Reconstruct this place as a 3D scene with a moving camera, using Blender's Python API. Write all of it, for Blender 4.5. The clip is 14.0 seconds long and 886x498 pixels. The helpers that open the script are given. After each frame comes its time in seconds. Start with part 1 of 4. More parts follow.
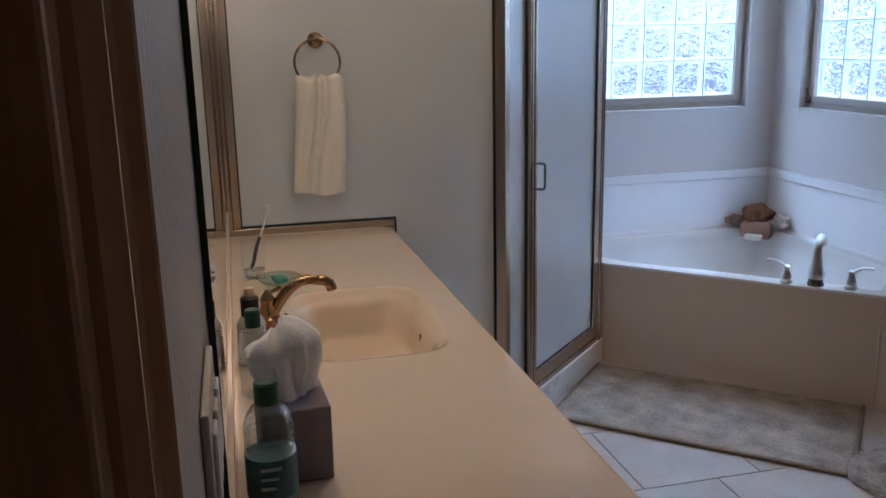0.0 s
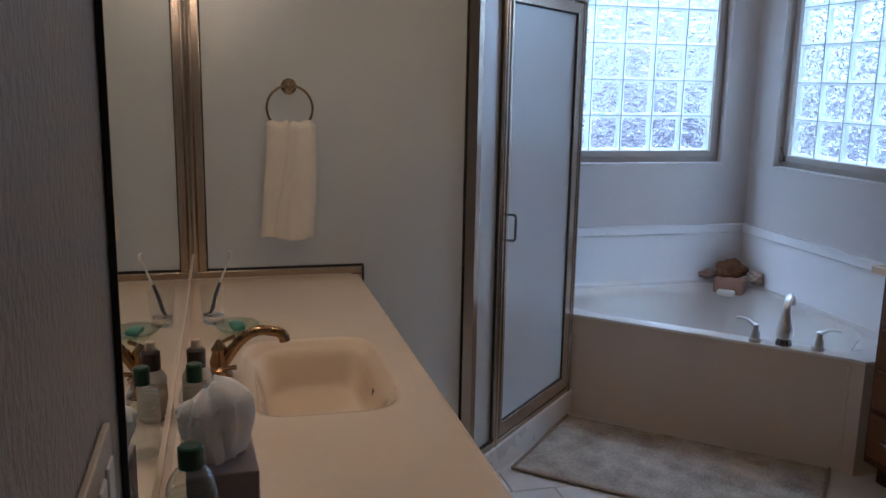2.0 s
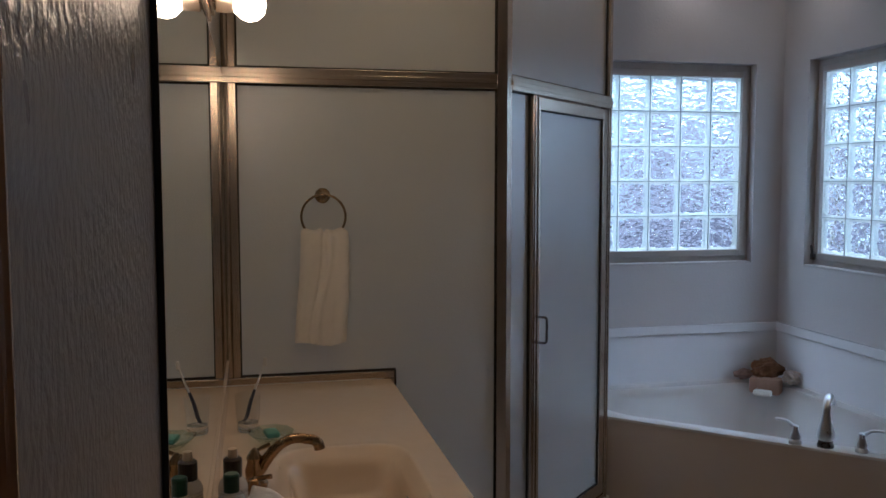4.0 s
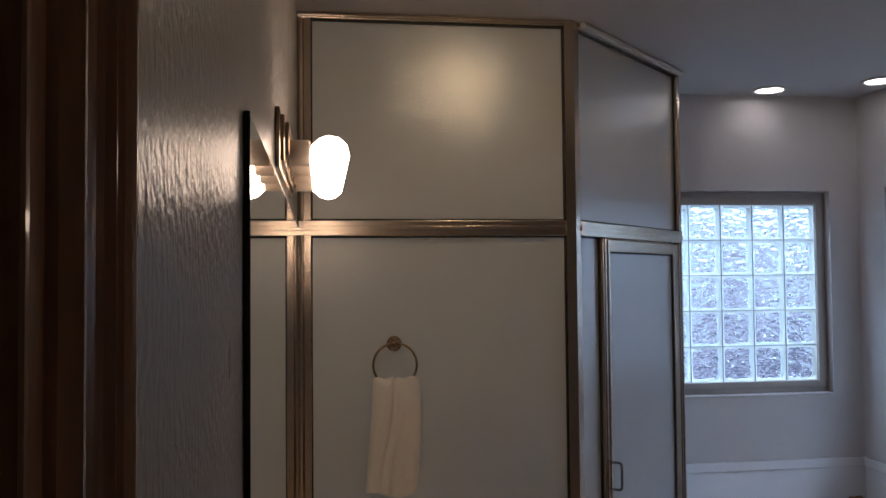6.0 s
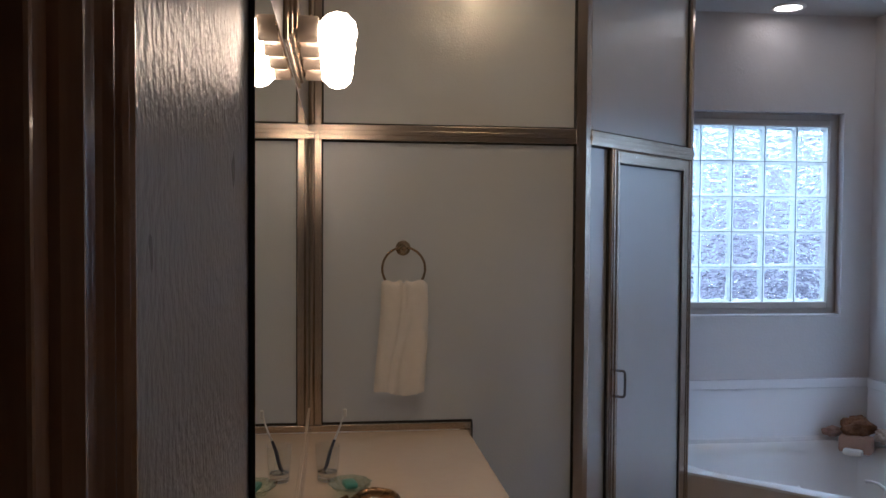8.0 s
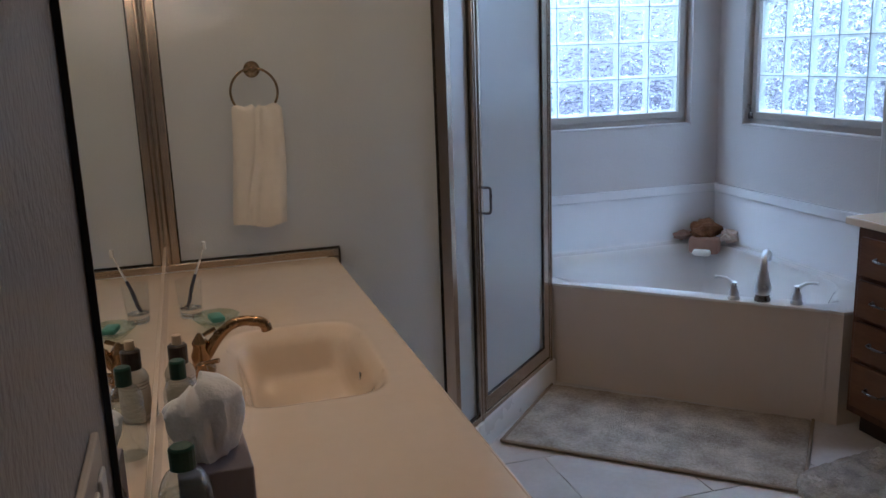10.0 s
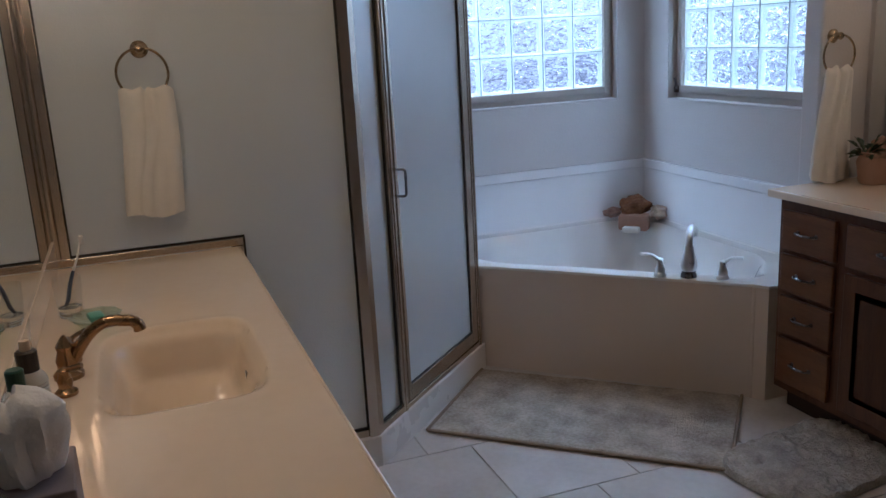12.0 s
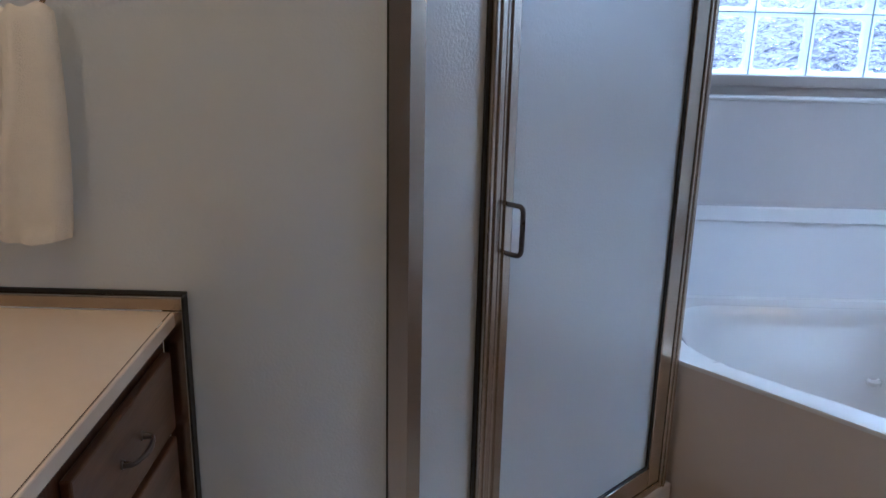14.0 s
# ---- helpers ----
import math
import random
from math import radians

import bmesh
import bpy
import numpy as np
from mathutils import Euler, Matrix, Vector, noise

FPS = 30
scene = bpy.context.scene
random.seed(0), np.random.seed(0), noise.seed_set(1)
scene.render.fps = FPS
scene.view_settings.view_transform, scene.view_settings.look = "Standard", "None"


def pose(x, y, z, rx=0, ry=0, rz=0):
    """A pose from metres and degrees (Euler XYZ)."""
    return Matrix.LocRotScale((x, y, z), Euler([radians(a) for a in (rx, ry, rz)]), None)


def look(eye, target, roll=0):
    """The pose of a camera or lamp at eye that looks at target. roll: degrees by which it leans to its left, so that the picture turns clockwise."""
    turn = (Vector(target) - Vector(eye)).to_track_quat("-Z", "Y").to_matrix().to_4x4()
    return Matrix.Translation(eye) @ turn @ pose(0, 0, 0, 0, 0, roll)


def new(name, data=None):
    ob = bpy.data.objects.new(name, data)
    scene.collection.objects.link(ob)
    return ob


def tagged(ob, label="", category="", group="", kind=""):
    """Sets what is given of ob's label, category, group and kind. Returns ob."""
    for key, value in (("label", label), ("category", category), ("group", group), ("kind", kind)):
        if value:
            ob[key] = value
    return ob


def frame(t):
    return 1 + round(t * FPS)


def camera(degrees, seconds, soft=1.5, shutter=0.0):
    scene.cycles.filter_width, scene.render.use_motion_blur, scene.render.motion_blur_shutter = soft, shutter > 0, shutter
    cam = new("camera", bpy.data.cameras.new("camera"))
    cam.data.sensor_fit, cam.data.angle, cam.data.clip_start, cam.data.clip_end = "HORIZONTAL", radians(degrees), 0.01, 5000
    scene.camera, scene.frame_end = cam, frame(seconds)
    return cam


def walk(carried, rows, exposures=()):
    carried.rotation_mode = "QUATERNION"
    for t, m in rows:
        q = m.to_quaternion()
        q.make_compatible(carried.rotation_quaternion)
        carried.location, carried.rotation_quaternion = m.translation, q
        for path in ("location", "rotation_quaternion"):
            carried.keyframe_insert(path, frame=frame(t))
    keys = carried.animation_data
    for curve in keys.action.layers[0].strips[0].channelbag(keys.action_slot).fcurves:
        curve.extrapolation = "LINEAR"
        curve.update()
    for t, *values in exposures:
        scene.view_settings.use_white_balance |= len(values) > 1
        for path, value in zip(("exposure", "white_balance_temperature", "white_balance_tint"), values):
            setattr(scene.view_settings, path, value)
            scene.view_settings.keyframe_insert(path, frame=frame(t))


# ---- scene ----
cam = camera(54.6, 14.0)
PATH = [
    (0, (0.04, -2.996, 1.551), (0.498, -1.107, 1.082), -1.16),
    (0.5, (0.078, -3.016, 1.585), (0.409, -1.114, 1.071), 0.04),
    (1, (0.084, -3.02, 1.586), (0.447, -1.109, 1.121), 0.46),
    (1.5, (0.097, -3.038, 1.585), (0.456, -1.112, 1.184), 0.92),
    (2, (0.117, -3.004, 1.595), (0.605, -1.103, 1.209), 1.04),
    (2.5, (0.113, -2.999, 1.609), (0.685, -1.104, 1.32), -0.13),
    (3, (0.072, -2.98, 1.611), (0.639, -1.082, 1.33), 0.59),
    (3.2, (0.088, -2.999, 1.61), (0.572, -1.073, 1.371), 0.73),
    (5.5, (0.105, -3.04, 1.659), (0.479, -1.076, 1.611), -0.81),
    (6, (0.084, -3.041, 1.785), (0.364, -1.063, 1.859), -0.53),
    (6.5, (0.088, -3.027, 1.769), (0.344, -1.045, 1.854), 0.19),
    (7, (0.079, -3.022, 1.759), (0.356, -1.042, 1.815), 0.51),
    (7.5, (0.097, -3.046, 1.757), (0.354, -1.064, 1.82), 0.74),
    (8, (0.097, -3.07, 1.667), (0.345, -1.088, 1.599), 0.38),
    (8.5, (0.097, -3.007, 1.636), (0.374, -1.047, 1.355), -0.27),
    (9, (0.098, -3.01, 1.596), (0.415, -1.078, 1.188), -0.99),
    (11.3, (0.169, -2.892, 1.584), (0.96, -1.108, 1.147), -2.2),
    (11.5, (0.219, -2.922, 1.562), (0.891, -1.089, 1.126), -4.5),
    (12, (0.276, -2.889, 1.561), (0.924, -1.06, 1.076), -3.1),
    (12.5, (0.432, -2.692, 1.501), (0.96, -0.861, 0.895), -0.5),
    (13, (0.681, -2.299, 1.535), (0.955, -0.444, 0.842), -0.2),
    (13.5, (0.886, -1.902, 1.498), (0.939, 0.006, 0.9), 0.6),
    (14, (1.073, -1.487, 1.503), (1.059, 0.421, 0.904), 1.3),
]
EXPOSURES = [(0.0, 0.82, 4880, 13), (1.5, 0.56, 4860, 13), (3.0, 0.0, 5220, 13), (5.3, -0.24, 5130, 14), (6.5, -0.05, 5250, 16), (7.6, 0.0, 5180, 16), (8.0, 0.10, 5080, 15),
             (8.6, 0.38, 4920, 14), (9.0, 0.40, 4920, 13), (11.4, 0.5, 4920, 12), (12.5, 0.45, 4900, 12), (13.1, 0.78, 4720, 12), (13.6, 0.84, 4680, 12), (14.0, 0.78, 4780, 12)]
walk(cam, [(t, look(eye, target, roll)) for t, eye, target, roll in PATH], EXPOSURES)

# ---- world and light ----
world = bpy.data.worlds.new("sky")
scene.world = world
world.use_nodes = True
wn, wl = world.node_tree.nodes, world.node_tree.links
sky = wn.new("ShaderNodeTexSky")
sky.sky_type, sky.sun_disc = "NISHITA", False
sky.sun_elevation, sky.sun_rotation = radians(40), radians(200)
wl.new(sky.outputs["Color"], wn["Background"].inputs["Color"])
wn["Background"].inputs["Strength"].default_value = 0.12

BACKDROP_GLOW = 1.4
SKY_GAIN = 18.4
BULB_GLOW = 21.0
CAN_GLOW = 12.0
DOME_GLOW = 104.0


# ---- materials ----
def mat(name, color, rough=0.5, metal=0.0, vary=0.12, scale=8.0, bump=0.0, bump_scale=60.0, color2=None, stretch=(1, 1, 1), trans=0.0, ior=1.45,
        coat=0.0, detail=4.0, per_object=0.0, rough_vary=0.08, spec=0.5, contrast=1.0):
    m = bpy.data.materials.new(name)
    m.use_nodes = True
    n, l = m.node_tree.nodes, m.node_tree.links
    b = n["Principled BSDF"]
    b.inputs["Metallic"].default_value = metal
    b.inputs["Roughness"].default_value = rough
    b.inputs["IOR"].default_value = ior
    b.inputs["Specular IOR Level"].default_value = spec
    b.inputs["Transmission Weight"].default_value = trans
    b.inputs["Coat Weight"].default_value = coat
    tc = n.new("ShaderNodeTexCoord")
    mp = n.new("ShaderNodeMapping")
    mp.inputs["Scale"].default_value = stretch
    l.new(tc.outputs["Object"], mp.inputs["Vector"])
    nz = n.new("ShaderNodeTexNoise")
    nz.inputs["Scale"].default_value, nz.inputs["Detail"].default_value = scale, detail
    l.new(mp.outputs["Vector"], nz.inputs["Vector"])
    fine = n.new("ShaderNodeTexNoise")
    fine.inputs["Scale"].default_value, fine.inputs["Detail"].default_value = scale * 9, 3.0
    l.new(mp.outputs["Vector"], fine.inputs["Vector"])
    c2 = color2 or tuple(max(0.0, c * (1 - 2 * vary)) for c in color)
    ramp = n.new("ShaderNodeMix")
    ramp.data_type = "RGBA"
    ramp.inputs["A"].default_value, ramp.inputs["B"].default_value = (*color, 1), (*c2, 1)
    both = n.new("ShaderNodeMath")
    both.operation = "MULTIPLY_ADD"
    both.inputs[1].default_value, both.inputs[2].default_value = 0.35, 0.0
    l.new(fine.outputs["Fac"], both.inputs[0])
    add = n.new("ShaderNodeMath")
    add.operation = "MULTIPLY_ADD"
    add.inputs[1].default_value = 0.65
    l.new(nz.outputs["Fac"], add.inputs[0])
    l.new(both.outputs[0], add.inputs[2])
    steep = n.new("ShaderNodeMapRange")
    steep.inputs["From Min"].default_value, steep.inputs["From Max"].default_value = 0.5 - 0.5 / contrast, 0.5 + 0.5 / contrast
    l.new(add.outputs[0], steep.inputs["Value"])
    l.new(steep.outputs["Result"], ramp.inputs["Factor"])
    out = ramp.outputs["Result"]
    if per_object:
        oi = n.new("ShaderNodeObjectInfo")
        hs = n.new("ShaderNodeHueSaturation")
        mr = n.new("ShaderNodeMapRange")
        mr.inputs["To Min"].default_value, mr.inputs["To Max"].default_value = 1 - per_object, 1 + per_object
        l.new(oi.outputs["Random"], mr.inputs["Value"])
        l.new(mr.outputs["Result"], hs.inputs["Value"])
        l.new(out, hs.inputs["Color"])
        out = hs.outputs["Color"]
    l.new(out, b.inputs["Base Color"])
    rr = n.new("ShaderNodeMapRange")
    rr.inputs["To Min"].default_value, rr.inputs["To Max"].default_value = max(0.0, rough - rough_vary), min(1.0, rough + rough_vary)
    l.new(nz.outputs["Fac"], rr.inputs["Value"])
    l.new(rr.outputs["Result"], b.inputs["Roughness"])
    if bump:
        bn = n.new("ShaderNodeTexNoise")
        bn.inputs["Scale"].default_value, bn.inputs["Detail"].default_value = bump_scale, 3.0
        l.new(mp.outputs["Vector"], bn.inputs["Vector"])
        bp = n.new("ShaderNodeBump")
        bp.inputs["Strength"].default_value, bp.inputs["Distance"].default_value = bump, 0.01
        l.new(bn.outputs["Fac"], bp.inputs["Height"])
        l.new(bp.outputs["Normal"], b.inputs["Normal"])
    return m


def glow(name, color, strength):
    m = bpy.data.materials.new(name)
    m.use_nodes = True
    b = m.node_tree.nodes["Principled BSDF"]
    b.inputs["Base Color"].default_value = (*color, 1)
    b.inputs["Emission Color"].default_value = (*color, 1)
    b.inputs["Emission Strength"].default_value = strength
    return m


WALL = mat("painted_wall", (0.56, 0.53, 0.52), 0.62, vary=0.03, scale=2.5, bump=0.12, bump_scale=90)
# Rippled copy of the WALL paint, its colour darkened to stand for dimmer light.
WALL_TEX = mat("textured_wall_paint_shaded", (0.32, 0.298, 0.290), 0.31, spec=0.18, vary=0.04, scale=6, bump=0.34, bump_scale=95, stretch=(1, 1, 0.75))
CEIL = mat("ceiling_paint", (0.48, 0.46, 0.445), 0.8, vary=0.03, scale=3, bump=0.15, bump_scale=60)
DARK_WALL = mat("paint_darkened_for_dimness", (0.30, 0.25, 0.21), 0.8, vary=0.05)
TRIM_WOOD = mat("dark_stained_trim", (0.40, 0.205, 0.10), 0.20, vary=0.25, scale=5, stretch=(6, 6, 0.5), coat=0.5, bump=0.05, bump_scale=20, contrast=2.0)
WOOD = mat("stained_cabinet_wood", (0.115, 0.046, 0.018), 0.33, color2=(0.040, 0.012, 0.005), scale=4, stretch=(7, 7, 0.6), coat=0.18, bump=0.06, bump_scale=16, per_object=0.12, contrast=2.0)
WOOD_H = mat("stained_drawer_wood", (0.155, 0.064, 0.024), 0.32, color2=(0.062, 0.021, 0.009), scale=4, stretch=(6, 0.7, 6), coat=0.22, bump=0.06, bump_scale=16, per_object=0.12, contrast=2.0)
# Cabinet wood darkened so its colour carries the shade under the overhang.
KICK = mat("shade_darkened_kick_wood", (0.03, 0.014, 0.008), 0.6, vary=0.2)
COUNTER = mat("cream_cultured_marble", (0.76, 0.63, 0.495), 0.12, color2=(0.67, 0.53, 0.39), scale=3.2, coat=0.6, rough_vary=0.05)
NICKEL = mat("brushed_bronze_aluminium", (0.58, 0.49, 0.39), 0.24, metal=1.0, vary=0.03, scale=6, stretch=(10, 10, 0.6), rough_vary=0.0)
GASKET = mat("black_rubber_gasket", (0.018, 0.017, 0.016), 0.55, vary=0.1)
CHROME = mat("polished_chrome", (0.82, 0.83, 0.85), 0.30, metal=1.0, vary=0.04, scale=20)
BRONZE = mat("aged_brass", (0.42, 0.27, 0.14), 0.26, metal=1.0, vary=0.2, scale=25)
BRASS = mat("satin_brass", (0.50, 0.38, 0.24), 0.25, metal=1.0, vary=0.12, scale=30)
DARKMETAL = mat("dark_pewter", (0.22, 0.20, 0.19), 0.28, metal=1.0, vary=0.2, scale=30)
TUB = mat("white_acrylic", (0.80, 0.79, 0.78), 0.16, vary=0.03, scale=2.0, coat=0.3, rough_vary=0.05)
APRON = mat("cream_apron_panel", (0.66, 0.58, 0.52), 0.35, vary=0.03, scale=2.0, rough_vary=0.06)
SURROUND = mat("white_surround_panel", (0.76, 0.75, 0.76), 0.22, vary=0.03, scale=2.0)
TILE = mat("pale_stone_tile", (0.66, 0.63, 0.61), 0.34, color2=(0.50, 0.46, 0.44), scale=4.5, per_object=0.06, bump=0.05, bump_scale=30, contrast=2.0)
GROUT = mat("beige_grout", (0.52, 0.47, 0.42), 0.85, vary=0.1)
CURB = mat("white_curb_marble", (0.78, 0.74, 0.70), 0.28, vary=0.015, scale=4)
TOWEL = mat("white_terry_cloth", (0.86, 0.82, 0.76), 0.95, vary=0.06, scale=40, bump=0.5, bump_scale=420)
RUG = mat("grey_beige_pile", (0.62, 0.55, 0.47), 0.95, color2=(0.22, 0.18, 0.14), scale=8, bump=0.9, bump_scale=160, detail=6, contrast=2.6)
RUG_EDGE = mat("tan_rug_binding", (0.34, 0.27, 0.20), 0.9, vary=0.15, scale=60, bump=0.4, bump_scale=200)
FLUFFY = mat("cream_shag", (0.52, 0.47, 0.41), 0.95, color2=(0.28, 0.25, 0.22), scale=16, bump=1.0, bump_scale=90, contrast=2.6)
WFRAME = mat("taupe_window_frame", (0.40, 0.36, 0.33), 0.45, metal=0.0, vary=0.06, scale=8)
PLATE = mat("ivory_switch_plate", (0.56, 0.50, 0.44), 0.4, vary=0.04)
PLASTIC_W = mat("white_plastic", (0.75, 0.74, 0.72), 0.4, vary=0.03)
PLASTIC_G = mat("green_plastic_cap", (0.010, 0.060, 0.040), 0.32, vary=0.1)
PLASTIC_B = mat("dark_brown_cap", (0.035, 0.022, 0.016), 0.35, vary=0.1)
LABEL = mat("teal_label", (0.010, 0.045, 0.075), 0.4, color2=(0.05, 0.17, 0.20), scale=28, contrast=2.4)
LABEL_BAR = mat("pale_label_print", (0.32, 0.42, 0.42), 0.5, vary=0.1)
CARTON = mat("mauve_tissue_carton", (0.30, 0.26, 0.29), 0.55, color2=(0.21, 0.175, 0.205), scale=20)
TISSUE = mat("white_tissue_paper", (0.88, 0.87, 0.88), 0.9, vary=0.03, scale=20, bump=0.2, bump_scale=150)
LIQUID = mat("pale_lotion", (0.62, 0.58, 0.50), 0.25, vary=0.08)
LOTION_TIP = mat("beige_nozzle_plastic", (0.62, 0.50, 0.36), 0.4, vary=0.05)
SOAP_T = mat("turquoise_soap", (0.10, 0.30, 0.25), 0.5, vary=0.1, scale=30)
SPONGE = mat("natural_sponge", (0.30, 0.15, 0.07), 0.95, color2=(0.12, 0.05, 0.025), scale=45, bump=1.0, bump_scale=110, contrast=2.6)
SHELL = mat("pink_seashell", (0.42, 0.29, 0.24), 0.45, color2=(0.22, 0.13, 0.10), scale=30, bump=0.3, bump_scale=60, contrast=2.6)
SHELL_PALE = mat("cream_seashell", (0.62, 0.54, 0.46), 0.45, color2=(0.32, 0.22, 0.17), scale=26, bump=0.4, bump_scale=60, contrast=2.0)
CLAY = mat("terracotta_pink", (0.41, 0.25, 0.18), 0.7, vary=0.12, scale=18, bump=0.3, bump_scale=50)
SOAP_W = mat("white_soap", (0.80, 0.77, 0.72), 0.5, vary=0.03)
LEAF = mat("dusty_green_leaf", (0.05, 0.085, 0.045), 0.5, vary=0.25, scale=30)
BRISTLE = mat("dark_toothbrush_plastic", (0.05, 0.06, 0.10), 0.35, vary=0.1)
SHOWER_WALL = mat("cream_shower_wall", (0.80, 0.79, 0.78), 0.3, vary=0.04, scale=3)
PORCELAIN = mat("cream_porcelain_socket", (0.52, 0.44, 0.36), 0.35, metal=0.6, vary=0.06)
BULB = glow("lit_bulb", (1.0, 0.68, 0.39), BULB_GLOW)
DOME = glow("lit_reflector_bulb", (1.0, 0.65, 0.29), DOME_GLOW)
CAN = glow("lit_recessed_lens", (1.0, 0.84, 0.66), CAN_GLOW)


def clear(name, color=(1, 1, 1), rough=0.02, ior=1.45):
    m = bpy.data.materials.new(name)
    m.use_nodes = True
    b = m.node_tree.nodes["Principled BSDF"]
    b.inputs["Base Color"].default_value = (*color, 1)
    b.inputs["Roughness"].default_value = rough
    b.inputs["IOR"].default_value = ior
    b.inputs["Transmission Weight"].default_value = 1.0
    return m


def thin_clear(name, color, gloss=0.12):
    """Thin clear walls: mostly see-through with a constant share of gloss."""
    m = bpy.data.materials.new(name)
    m.use_nodes = True
    n, l = m.node_tree.nodes, m.node_tree.links
    t, g, mix = n.new("ShaderNodeBsdfTransparent"), n.new("ShaderNodeBsdfGlossy"), n.new("ShaderNodeMixShader")
    t.inputs["Color"].default_value = (*color, 1)
    g.inputs["Roughness"].default_value = 0.05
    lw = n.new("ShaderNodeLayerWeight")
    lw.inputs["Blend"].default_value = 0.25
    mr = n.new("ShaderNodeMapRange")
    mr.inputs["To Min"].default_value, mr.inputs["To Max"].default_value = gloss * 0.5, gloss * 4
    l.new(lw.outputs["Facing"], mr.inputs["Value"])
    l.new(mr.outputs["Result"], mix.inputs["Fac"])
    l.new(t.outputs["BSDF"], mix.inputs[1])
    l.new(g.outputs["BSDF"], mix.inputs[2])
    l.new(mix.outputs["Shader"], n["Material Output"].inputs["Surface"])
    return m


GLASS = thin_clear("clear_glass", (0.975, 0.985, 0.985), 0.07)
WATER = thin_clear("still_water", (0.92, 0.955, 0.96), 0.03)
THICK_GLASS = clear("thick_glass", (0.93, 0.95, 0.95), 0.02, 1.45)
BOTTLE = thin_clear("clear_bottle_plastic", (0.92, 0.955, 0.95), 0.18)
DISH = thin_clear("pale_green_glass", (0.84, 0.92, 0.87), 0.16)


def block_glass():
    m = clear("wavy_block_glass", (0.92, 0.97, 1.0), 0.0, 1.4)
    n, l = m.node_tree.nodes, m.node_tree.links
    tc = n.new("ShaderNodeTexCoord")
    oi = n.new("ShaderNodeObjectInfo")
    sh = n.new("ShaderNodeVectorMath")
    sh.operation = "MULTIPLY_ADD"
    sh.inputs[1].default_value = (0.62, 0.62, 1.35)
    jump = n.new("ShaderNodeVectorMath")
    jump.operation = "SCALE"
    jump.inputs[0].default_value = (13.0, 7.0, 5.0)
    l.new(oi.outputs["Random"], jump.inputs["Scale"])
    l.new(tc.outputs["Object"], sh.inputs[0])
    l.new(jump.outputs["Vector"], sh.inputs[2])
    nz = n.new("ShaderNodeTexNoise")
    nz.inputs["Scale"].default_value, nz.inputs["Detail"].default_value, nz.inputs["Distortion"].default_value = 33.0, 0.6, 0.6
    l.new(sh.outputs["Vector"], nz.inputs["Vector"])
    bp = n.new("ShaderNodeBump")
    bp.inputs["Strength"].default_value, bp.inputs["Distance"].default_value = 1.0, 0.020
    l.new(nz.outputs["Fac"], bp.inputs["Height"])
    l.new(bp.outputs["Normal"], n["Principled BSDF"].inputs["Normal"])
    return m


BLOCK = block_glass()


def translucent(name, color, share=0.6, rough=0.3):
    m = bpy.data.materials.new(name)
    m.use_nodes = True
    n, l = m.node_tree.nodes, m.node_tree.links
    b = n["Principled BSDF"]
    b.inputs["Base Color"].default_value = (*color, 1)
    b.inputs["Roughness"].default_value = rough
    t = n.new("ShaderNodeBsdfTranslucent")
    t.inputs["Color"].default_value = (*color, 1)
    mix = n.new("ShaderNodeMixShader")
    mix.inputs["Fac"].default_value = share
    l.new(b.outputs["BSDF"], mix.inputs[1])
    l.new(t.outputs["BSDF"], mix.inputs[2])
    l.new(mix.outputs["Shader"], n["Material Output"].inputs["Surface"])
    return m


JOINT = translucent("pale_block_rim", (0.97, 1.0, 0.98), 0.92)
MORTAR = mat("grey_mortar", (0.34, 0.37, 0.38), 0.7, vary=0.05)


